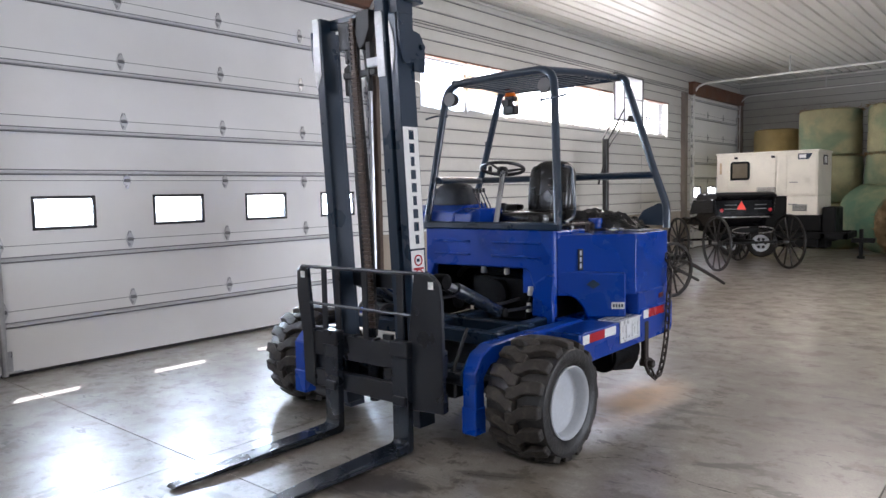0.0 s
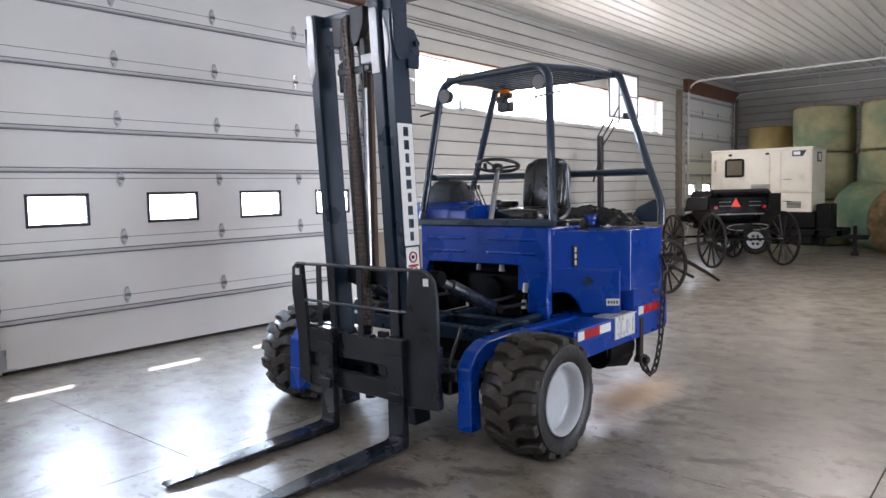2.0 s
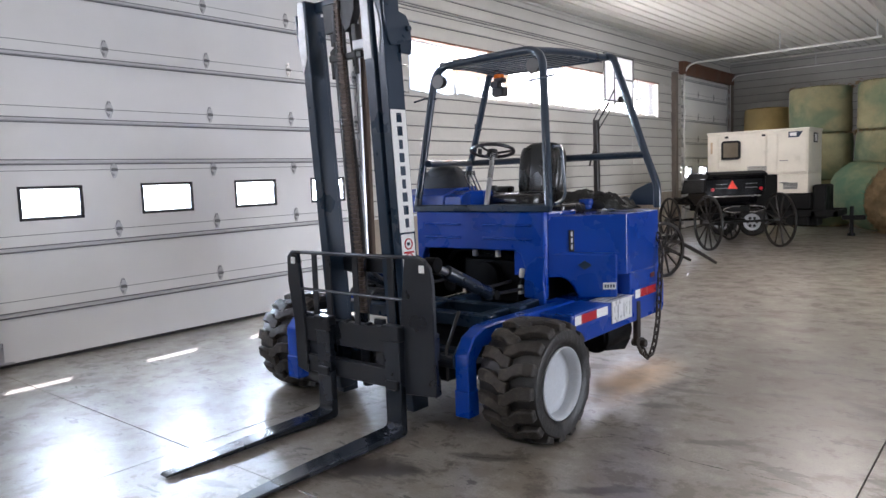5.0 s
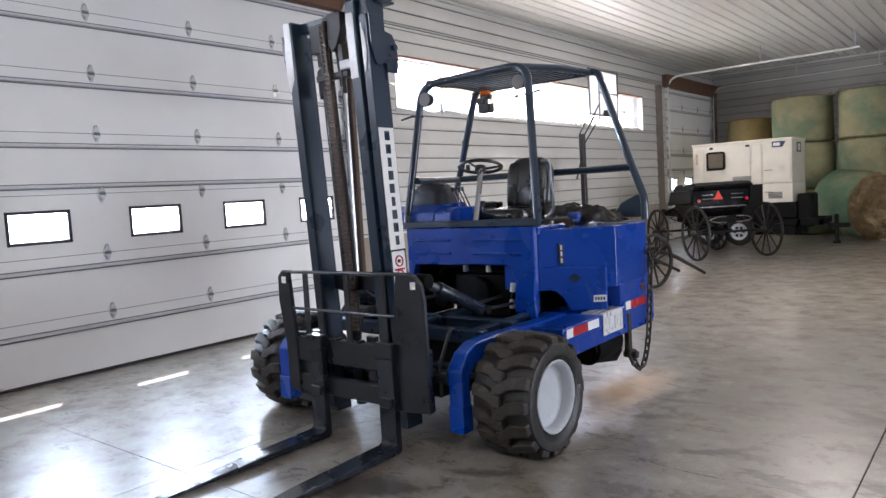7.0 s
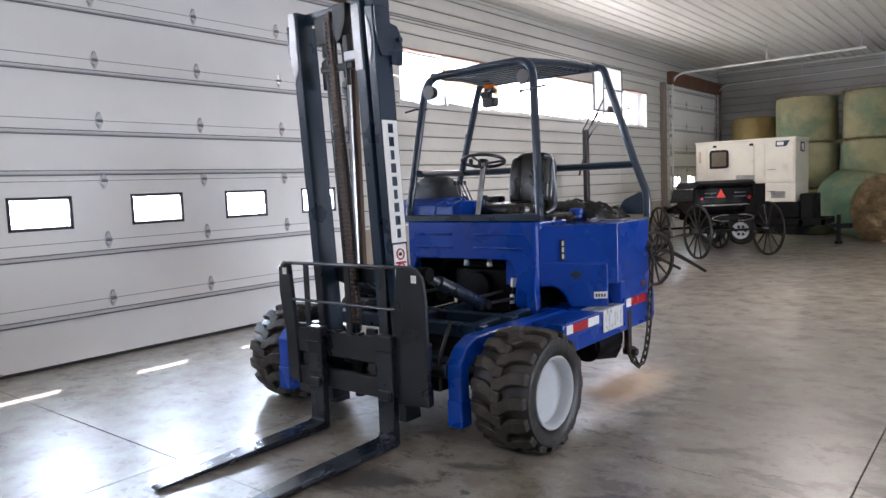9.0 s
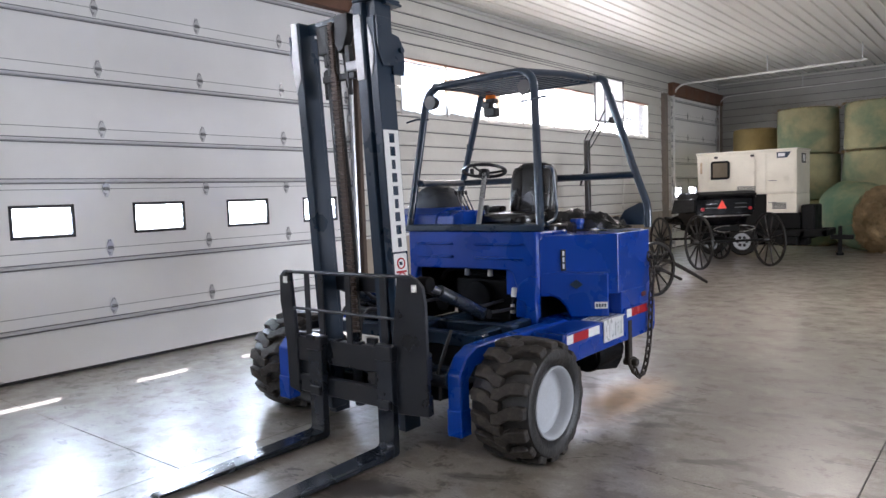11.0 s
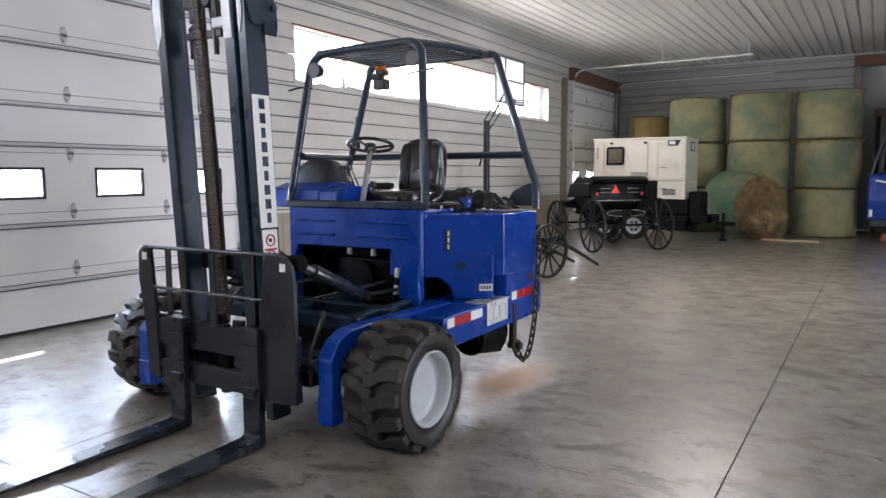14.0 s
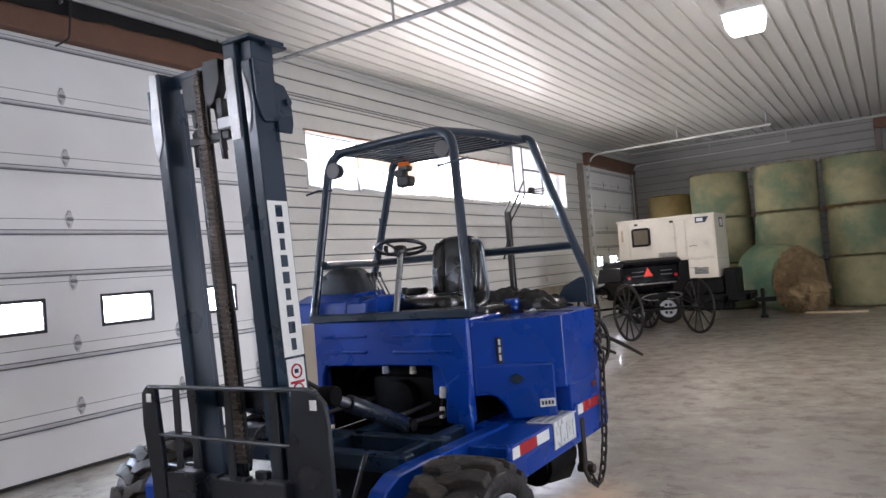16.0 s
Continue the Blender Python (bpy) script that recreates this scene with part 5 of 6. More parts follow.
for pts in ([(3.10, 2.0, 1.71), (4.90, 2.0, 1.71)], [(3.46, 0.96, 1.70), (3.12, 2.0, 1.71)]):
    part("guard_rail", tube(B(), pts, 0.030, 8), SLATE, lift, "slate hip rail")
bm = prism(B(), [(4.72, 1.30), (5.02, 1.30), (5.02, 1.48), (4.93, 1.48), (4.80, 1.42)], "y", 1.99, 2.01, 0.004)
part("gusset", bm, SLATE, lift, smooth=False)
bm = prism(B(), [(mx(4.72), 1.30), (mx(5.02), 1.30), (mx(5.02), 1.48), (mx(4.93), 1.48), (mx(4.80), 1.42)], "y", 1.99, 2.01, 0.004)
part("gusset", bm, SLATE, lift, smooth=False)
part("grab_handle", tube(B(), fillet([(4.62, 1.02, 1.78), (4.60, 1.18, 1.78), (4.62, 1.20, 1.40), (4.64, 1.0, 1.36)], 0.10), 0.012, 8), SLATE, lift, "thin grab handle by the entry")

# lamps on the guard
for x, y, z in ((3.565, 1.0, 2.36), (4.38, 1.15, 2.405)):
    wl = part("work_lamp", cyl(B(), (x, y, z), (x, y + 0.07, z), 0.062, 0.045, seg=20, bev=0.006), BLACK, lift, "round work lamp with clear lens")
    part("lens", cyl(B(), (x, y - 0.006, z), (x, y + 0.001, z), 0.055, seg=20), HEADLAMP, wl, "clear round lens")
    part("bracket", tube(B(), [(x, y + 0.03, z + 0.05), (x, y + 0.05, z + 0.10)], 0.010, 6), SLATE, wl)
bm = B()
box(bm, 3.48, 3.61, 1.86, 1.96, 2.30, 2.385, 0.012)
box(bm, 3.47, 3.56, 1.86, 1.94, 2.375, 2.44, 0.010)
box(bm, 3.50, 3.60, 1.87, 1.95, 2.425, 2.47, 0.010)
bk = part("beeper", bm, BLACK, lift, "black horn box under the roof")
part("amber_cap", cyl(B(), (3.545, 1.90, 2.465), (3.545, 1.90, 2.505), 0.05, 0.042, seg=16), AMBER, lift, "amber warning lens")
for pts in ([(3.30, 1.00, 2.22), (3.40, 1.02, 2.24), (3.50, 1.05, 2.23)], [(4.40, 1.06, 2.28), (4.66, 1.0, 2.29)], [(3.27, 1.98, 2.02), (3.20, 1.98, 2.02), (3.20, 1.98, 2.08)]):
    part("mirror_arm", tube(B(), pts, 0.008, 6), SLATE, lift)

# seat and controls
part("seat_pan", box(box(B(), 3.82, 4.58, 1.22, 1.78, 1.24, 1.345, 0.02, 2), 3.82, 4.10, 1.05, 1.24, 1.24, 1.315, 0.015), VINYL, lift, "black vinyl seat base", smooth=False)
seat = part("seat_cushion", pillow(B(), (3.97, 1.60, 1.36), (0.27, 0.27, 0.075), 0.45), VINYL, lift, "black vinyl seat cushion")
MS = Matrix.Translation((4.03, 1.80, 1.40)) @ Matrix.Rotation(radians(-9), 4, "X")
bm = pillow(B(), (0, 0, 0.20), (0.215, 0.075, 0.26), 0.55, MS, 28)
back = part("seat_back", bm, VINYL, lift, "shiny black vinyl seat back")
bm = B()
for x in (-0.14, 0.14):
    pillow(bm, (x, -0.045, 0.20), (0.06, 0.055, 0.22), 0.6, MS, 16)
part("bolster", bm, VINYL, back)
part("armrest", pillow(B(), (3.74, 1.62, 1.46), (0.045, 0.16, 0.03), 0.5), VINYL, lift)
col = part("steering_column", cyl(B(), (4.00, 1.02, 1.33), (3.955, 1.20, 1.76), 0.022, seg=14), STEEL, lift, "bare steel steering column")
wm = Matrix.Translation((3.92, 1.24, 1.785)) @ Matrix.Rotation(radians(-14), 4, "X") @ Matrix.Rotation(radians(-6), 4, "Y")
bm = tube(B(), [wm @ Vector((0.175 * math.cos(t), 0.175 * math.sin(t), 0)) for t in (2 * math.pi * k / 32 for k in range(32))], 0.014, 8, closed=True)
wheel_ob = part("steering_wheel", bm, BLACK, lift, "black steering wheel")
for k in range(3):
    t = 0.5 + 2 * math.pi * k / 3
    part("spoke", tube(B(), [wm @ Vector((0.03 * math.cos(t), 0.03 * math.sin(t), -0.02)), wm @ Vector((0.175 * math.cos(t), 0.175 * math.sin(t), 0))], 0.010, 6), BLACK, wheel_ob)
part("boss", cyl(B(), wm @ Vector((0, 0, -0.06)), wm @ Vector((0, 0, 0.01)), 0.045, seg=16, bev=0.01), BLACK, wheel_ob)
part("spinner", cyl(B(), wm @ Vector((-0.17, 0.06, 0.0)), wm @ Vector((-0.17, 0.06, 0.06)), 0.018, seg=10, bev=0.006), BLACK, wheel_ob)
for k in range(4):
    x = 3.66 + k * 0.035
    part("lever", tube(B(), [(x, 1.28, 1.46), (x - 0.04, 1.24, 1.60)], 0.006, 6), STEEL, lift, "thin control lever")
    part("lever_knob", cyl(B(), (x - 0.04, 1.24, 1.595), (x - 0.043, 1.236, 1.63), 0.013, seg=8), BLACK, lift)
bm = pillow(B(), (3.36, 1.30, 1.54), (0.21, 0.15, 0.105), 0.5)
pillow(bm, (3.38, 1.28, 1.60), (0.17, 0.13, 0.085), 0.8)
cyl(bm, (3.50, 1.25, 1.60), (3.50, 1.25, 1.66), 0.035, seg=12, bev=0.006)
part("air_cleaner", bm, COVER, lift, "dark moulded engine cover")
part("joystick", cyl(cyl(B(), (3.78, 1.45, 1.36), (3.78, 1.45, 1.47), 0.012, seg=8), (3.78, 1.45, 1.45), (3.78, 1.45, 1.50), 0.025, seg=10, bev=0.008), BLACK, lift, "black armrest control")
# crumpled black cover on the tank
bm = B()
bmesh.ops.create_grid(bm, x_segments=26, y_segments=14, size=1.0)
for v in bm.verts:
    u, w = v.co.x, v.co.y
    edge = max(abs(u), abs(w)) ** 4
    z = 1.32 + 0.095 * (1 - edge) + 0.055 * noise.noise(Vector((u * 4, w * 3, 2))) + 0.035 * noise.noise(Vector((u * 9, w * 9, 5)))
    v.co = Vector((4.47 + 0.42 * u, 1.80 + 0.13 * w, max(1.29, z - 0.05 * max(0.0, u))))
bmesh.ops.solidify(bm, geom=bm.faces[:], thickness=0.01)
part("battery_cover", bm, VINYL, lift, "crumpled black vinyl cover")

# towing hook and its safety chain
bm = B()
box(bm, 5.035, 5.075, 1.44, 1.50, 0.26, 0.60, 0.006)
cyl(bm, (5.02, 1.47, 0.28), (5.13, 1.47, 0.28), 0.03, seg=12, bev=0.006)
tube(bm, [(5.085 + 0.012 * math.sin(2 * t), 1.475 + 0.042 * math.cos(t), 0.255 + 0.055 * math.sin(t)) for t in (2 * math.pi * q / 16 for q in range(16))], 0.014, 8, closed=True)
part("chain_hook", bm, CHAINMAT, lift, "dark steel chain hook", smooth=False)


def link_mesh():
    bm = B()
    a, b, r = 0.021, 0.018, 0.0085
    pts = [Vector((b * math.cos(t), 0, b * math.sin(t) + (a if math.sin(t) >= 0 else -a))) for t in (2 * math.pi * (k + 0.5) / 14 for k in range(14))]
    tube(bm, pts, r, 6, closed=True)
    return finish(bm, "chain_link", CHAINMAT, True)


LINK = link_mesh()
chain = thing("chain", (5.08, 1.84, 1.06), "dark steel chain looped from the tail of the forklift", "chain")
path = smooth_path([(5.06, 1.86, 1.08), (5.10, 1.83, 0.95), (5.10, 1.80, 0.7), (5.10, 1.76, 0.42), (5.10, 1.68, 0.22), (5.10, 1.59, 0.15), (5.09, 1.52, 0.18), (5.08, 1.48, 0.27)], 24)
acc, k, prev = 0.0, 0, path[0]
for p, q in zip(path, path[1:]):
    acc += (q - p).length
    if acc >= 0.056:
        acc = 0.0
        d = (q - prev).normalized()
        m = Matrix.Translation((prev + q) / 2) @ d.to_track_quat("Z", "Y").to_matrix().to_4x4() @ Matrix.Rotation(radians(90 * (k % 2) + 20), 4, "Z")
        shared("chain_link", LINK, chain, m)
        prev, k = q, k + 1
# true size of the machine, seen from where the walk begins
GROW, FOOT = 1.027, Vector((7.345, -3.58, 0.0))
lift.location = FOOT + (lift.location - FOOT) * GROW
lift.scale = (GROW, GROW, GROW)
chain.location = FOOT + (chain.location - FOOT) * GROW
chain.scale = (GROW, GROW, GROW)

# ---- the back of the hall ----
# hay bales, upright, three high
def bale_mesh(seed, material, r=0.735, h=1.203):
    rg = random.Random(seed)
    bm = B()
    seg = 56
    prof = [(0.0, 0.001), (0.0, r * 0.55), (0.005, r * 0.88), (0.035, r * 0.975), (0.12, r), (0.3, r * 1.004), (h * 0.5, r * 1.01), (h - 0.3, r * 1.004), (h - 0.12, r), (h - 0.035, r * 0.975), (h - 0.005, r * 0.88), (h, r * 0.55), (h, 0.001)]
    lathe(bm, prof, (0, 0, 0), "z", seg, closed=False)
    for v in bm.verts:
        n = noise.noise(v.co * 2.2 + Vector((seed * 7, 0, 0))) * 0.035 + noise.noise(v.co * 9 + Vector((0, seed * 3, 0))) * 0.018
        v.co.x *= 1 + n
        v.co.y *= 1 + n
        v.co.z += n * 0.4 if 0.02 < v.co.z < h - 0.02 else 0.0
    return finish(bm, "hay_bale", material, True)


def fringe(bm, cx, cy, z, r, count, rg, spread=0.06, drop=0.09):
    """Loose stalks that stick out round a seam."""
    for _ in range(count):
        t = rg.uniform(0, 2 * math.pi)
        a = Vector((cx + r * math.cos(t), cy + r * math.sin(t), z + rg.uniform(-0.03, 0.03)))
        d = Vector((math.cos(t) * rg.uniform(0.2, 1) + rg.uniform(-0.6, 0.6), math.sin(t) * rg.uniform(0.2, 1) + rg.uniform(-0.6, 0.6), rg.uniform(-1.2, 0.5))).normalized() * rg.uniform(0.05, drop + spread)
        s = d.orthogonal().normalized() * 0.008
        v = [bm.verts.new(a - s), bm.verts.new(a + s), bm.verts.new(a + d)]
        bm.faces.new(v)


BALES = [(2.94, 17.50), (4.575, 17.12), (6.17, 17.15)]
for i, (x, y) in enumerate(BALES):
    for k in range(3):
        me = bale_mesh(i * 3 + k + 1, HAYGREEN)
        ob = new("hay_bale", me)
        ob.matrix_basis = Matrix.Translation((x + 0.03 * ((i + k) % 2), y, k * 1.205)) @ Matrix.Rotation(1.3 * k + i, 4, "Z")
        tagged(ob, "upright round hay bale in faded green net wrap", "hay bale", group="stacked hay bales")
rg = random.Random(11)
bm = B()
for (x, y), seams in zip(BALES, ((40, 160, 120), (40, 200, 160), (60, 1100, 120))):
    for z, count in zip((1.205, 2.41, 3.61), seams):
        fringe(bm, x, y, z, 0.72, count, rg)
    fringe(bm, x, y, 0.03, 0.76, 200, rg)
solid("straw_wisps", bm, STRAW, "loose straw sticking out of the bale seams", "straw", kind="stuff", smooth=False)
for k in range(3):
    me = bale_mesh(20 + k, HAYGOLD, 0.60, 1.09)
    ob = new("hay_bale", me)
    ob.matrix_basis = Matrix.Translation((1.30, 18.6, k * 1.092))
    tagged(ob, "older golden hay bale in the dark corner", "hay bale", group="old corner bales")
# bale lying on its side, its round end burst open into loose straw
END, AXIS = Vector((4.84, 15.55, 0.74)), Vector((-0.78, 0.62, 0.0)).normalized()
SIDE, UP = Vector((-AXIS.y, AXIS.x, 0.0)), Vector((0, 0, 1))


def clear_of_stacks(p):
    """Pushes a point out of the upright stacks."""
    for bx, by in BALES:
        d = Vector((p.x - bx, p.y - by, 0))
        if 0 < d.length < 0.775:
            p = p + d.normalized() * (0.775 - d.length)
    return Vector((p.x, p.y, max(0.003, p.z)))


bm = B()
rings = []
for i in range(15):
    w = i / 14 * 1.12
    r = 0.75 + 0.07 * min(1.0, i / 5) - 0.12 * (i / 14) ** 3 if i < 14 else 0.40
    ring = []
    for k in range(56):
        t = 2 * math.pi * k / 56
        q = 1 + 0.05 * noise.noise(Vector((math.cos(t) * 1.6, math.sin(t) * 1.6, w * 2))) + 0.018 * noise.noise(Vector((math.cos(t) * 7, math.sin(t) * 7, w * 8)))
        sag = 0.97 if math.sin(t) > 0 else 1.0
        ring.append(bm.verts.new(clear_of_stacks(END + UP * (0.20 * w) + AXIS * w + SIDE * (r * q * 1.03 * math.cos(t)) + UP * (r * q * sag * math.sin(t)))))
    rings.append(ring)
for p, q in zip(rings, rings[1:]):
    for k in range(56):
        bm.faces.new((p[k], p[(k + 1) % 56], q[(k + 1) % 56], q[k]))
bm.faces.new(rings[0])
bm.faces.new(rings[-1][::-1])
bmesh.ops.recalc_face_normals(bm, faces=bm.faces[:])
solid("fallen_hay_bale", bm, HAYTEAL, "slumped hay bale in teal-green net lying on its side", "hay bale")
bm = B()
bmesh.ops.create_icosphere(bm, subdivisions=5, radius=1.0)
for v in bm.verts:
    c = v.co.copy()
    n = 2.4 * noise.fractal(c * 2.3, 0.8, 2.2, 5)
    low = max(0.0, -c.z)
    v.co = END - AXIS * (0.03 + 0.16 * low) + SIDE * (c.x * 0.70 * (1 + 0.06 * n + 0.10 * low)) + UP * (c.z * 0.76 * (1 + 0.05 * n)) - AXIS * (c.y * (0.16 + 0.26 * low) * (1 + 0.45 * n))
    v.co.z = max(0.003, v.co.z)
solid("straw_mound", bm, STRAW, "slumped heap of loose brown straw before the bales", "straw")
bm = B()
rg = random.Random(5)
for _ in range(10000):
    t, q = rg.uniform(0, 2 * math.pi), math.sqrt(rg.random())
    low = max(0.0, -q * math.sin(t))
    a = END - AXIS * (0.06 + 0.10 * math.sqrt(max(0.0, 1 - q * q)) + 0.34 * low * rg.random()) + SIDE * (0.72 * q * math.cos(t) * (1 + 0.10 * low)) + UP * (0.755 * q * math.sin(t))
    a.z = max(0.01, a.z)
    d = (SIDE * (math.cos(t + 1.4) + rg.uniform(-0.8, 0.8)) + UP * (math.sin(t + 1.4) * 0.7 - 0.5 + rg.uniform(-0.8, 0.6)) - AXIS * rg.uniform(-0.1, 0.5)).normalized() * rg.uniform(0.08, 0.30)
    s = d.orthogonal().normalized() * 0.008
    bm.faces.new([bm.verts.new(a - s), bm.verts.new(a + s), bm.verts.new(a + d)])
for _ in range(900):
    a = Vector((rg.gauss(5.0, 0.7), rg.gauss(15.25, 0.22), 0.006 + 0.01 * rg.random()))
    d = Vector((rg.uniform(-1, 1), rg.uniform(-1, 1), rg.uniform(0, 0.2))).normalized() * rg.uniform(0.04, 0.16)
    s = Vector((-d.y, d.x, 0)).normalized() * 0.004
    bm.faces.new([bm.verts.new(a - s), bm.verts.new(a + s), bm.verts.new(a + d)])
solid("straw_stalks", bm, STRAW, "scattered straw stalks on and round the heap", "straw", kind="stuff", smooth=False)
ob = solid("board", box(B(), -0.62, 0.62, -0.045, 0.045, 0.0, 0.035, 0.004), BOARD, "pale pine board lying on the floor", "board", smooth=False)
ob.matrix_basis = pose(5.60, 15.14, 0.0, 0, 0, -3)

# generator on its trailer
gen = thing("generator", (2.5, 14.5, 0.95), "cream enclosed diesel generator on a black trailer", "generator")
bm = B()
box(bm, 1.16, 3.395, 14.0, 15.30, 1.42, 2.42, 0.02, 2)
box(bm, 2.75, 3.395, 14.0, 15.30, 0.98, 1.42, 0.015)
box(bm, 1.14, 3.415, 13.98, 15.32, 2.40, 2.45, 0.012)
part("enclosure", bm, CREAM, gen, "cream steel enclosure", smooth=False)
for a, b in ((1.20, 1.42), (1.44, 2.50), (2.53, 2.74), (2.77, 3.36)):
    part("panel_door", box(B(), a, b, 13.984, 14.002, 1.46, 2.34, 0.006), CREAM, gen, smooth=False)
fr = part("window_frame", prism(B(), [(x_, z_) for x_, _y, z_ in fillet([(1.50, 0, 1.80), (1.94, 0, 1.80), (1.94, 0, 2.24), (1.50, 0, 2.24), (1.50, 0, 1.80)], 0.08)][:-1], "y", 13.955, 13.99), DARKFRAME, gen, "rounded black control window", smooth=False)
part("glass", box(B(), 1.55, 1.89, 13.950, 13.957, 1.85, 2.19, 0.003), TANGLASS, fr, "tinted brown glass")
for k in range(5):
    part("louvre", box(B(), 2.10, 2.52, 13.972, 13.988, 1.50 + k * 0.026, 1.515 + k * 0.026, 0.003), DARKTRIM, gen, smooth=False)
    part("louvre", box(B(), 2.88, 3.18, 13.982, 14.0, 1.08 + k * 0.03, 1.10 + k * 0.03, 0.003), DARKTRIM, gen, smooth=False)
for x in (1.62, 2.45):
    part("latch", box(B(), x - 0.04, x + 0.04, 13.955, 13.985, 2.30, 2.35, 0.008), SEAL, gen, smooth=False)
part("logo", prism(B(), [(2.98, 2.24), (3.20, 2.24), (3.28, 2.37), (2.98, 2.37)], "y", 13.976, 13.982), SLATE, gen, "dark maker's emblem", smooth=False)
part("logo_bar", box(B(), 3.01, 3.15, 13.970, 13.975, 2.27, 2.345, 0), WHITEPAINT, gen, smooth=False)
for z in (2.12, 1.62):
    part("hinge_bar", box(B(), 2.80, 2.98, 13.975, 13.985, z - 0.4, z - 0.385, 0), DARKTRIM, gen, smooth=False)
part("end_sign", box(B(), 3.397, 3.403, 14.45, 14.85, 2.12, 2.34, 0.002), SEAL, gen, "black sign on the end", smooth=False)
part("end_sign_inset", box(B(), 3.403, 3.406, 14.53, 14.77, 2.15, 2.31, 0), WHITEPAINT, gen, smooth=False)
part("yellow_label", box(B(), 1.24, 1.29, 13.975, 13.985, 1.95, 2.22, 0), BOARD, gen, "yellowed warning label", smooth=False)
trailer = thing("trailer", (2.5, 14.5, 0), "black steel trailer with white wheels under the generator", "trailer")
bm = B()
box(bm, 0.9, 4.0, 14.02, 14.12, 0.45, 0.60, 0.01)
box(bm, 0.9, 4.0, 14.93, 15.03, 0.45, 0.60, 0.01)
for x in (1.0, 2.2, 3.5, 3.95):
    box(bm, x - 0.05, x + 0.05, 14.02, 15.03, 0.45, 0.58, 0.01)
box(bm, 1.15, 2.745, 14.04, 15.0, 0.62, 1.415, 0.02)
box(bm, 2.75, 3.45, 14.04, 15.0, 0.62, 0.975, 0.02)
box(bm, 3.46, 3.74, 14.1, 14.9, 0.40, 1.16, 0.03)
box(bm, 0.95, 3.55, 14.30, 14.75, 0.22, 0.62, 0.03)
box(bm, 2.70, 3.40, 14.05, 14.30, 0.24, 0.46, 0.03)
part("frame", bm, DARKFRAME, trailer, "black trailer frame and tank", smooth=False)
tb = B()
box(tb, 4.0, 4.45, 14.42, 14.56, 0.36, 0.46, 0.01)
box(tb, 4.15, 4.22, 14.44, 14.54, 0.05, 0.66, 0.01)
cyl(tb, (4.185, 14.49, 0.0), (4.185, 14.49, 0.06), 0.08, seg=14)
part("drawbar", tb, DARKFRAME, trailer, "black drawbar and jack", smooth=False)
bm = B()
box(bm, 1.3, 2.5, 13.78, 14.04, 0.66, 0.70, 0.01)
part("fender", bm, DARKFRAME, trailer, smooth=False)
for x in (1.55, 2.25):
    tw = part("wheel", lathe(B(), [(-0.09, 0.2), (-0.1, 0.29), (-0.07, 0.33), (0.07, 0.33), (0.1, 0.29), (0.09, 0.2)], (x, 13.92, 0.33), "y", 32), TYRE, trailer, "black trailer tyre")
    part("rim", lathe(B(), [(-0.095, 0.2), (-0.085, 0.17), (-0.05, 0.15), (-0.06, 0.05), (-0.06, 0.001), (0.05, 0.001), (0.05, 0.2)], (x, 13.92, 0.33), "y", 28), RIM, tw, "white spoked trailer rim")
    for k in range(6):
        t = 2 * math.pi * k / 6
        part("hole", cyl(B(), (x + 0.1 * math.cos(t), 13.852, 0.33 + 0.1 * math.sin(t)), (x + 0.1 * math.cos(t), 13.862, 0.33 + 0.1 * math.sin(t)), 0.035, seg=10), SEAL, tw)


gen.location.x += 0.05
trailer.location.x += 0.05
# carriage wheels and carriages
def spoked_wheel(parent, cx, cy, r, spokes=12, name="wheel"):
    """A wooden wheel in the plane x = cx."""
    rim = part(name, lathe(B(), [(-0.018, r - 0.045), (-0.020, r - 0.004), (-0.016, r), (0.016, r), (0.020, r - 0.004), (0.018, r - 0.045)], (cx, cy, r), "x", 40), WOODWHEEL, parent, "dark wooden spoked wheel")
    part("hub", lathe(B(), [(-0.12, 0.001), (-0.12, 0.035), (-0.06, 0.06), (0.06, 0.06), (0.12, 0.035), (0.12, 0.001)], (cx, cy, r), "x", 16, closed=False), WOODWHEEL, rim)
    for k in range(spokes):
        t = 2 * math.pi * (k + 0.5) / spokes
        d = Vector((0, math.cos(t), math.sin(t)))
        c = Vector((cx, cy, r))
        part("spoke", cyl(B(), c + d * 0.05, c + d * (r - 0.04), 0.019, 0.014, seg=6), WOODWHEEL, rim, smooth=False)
    return rim


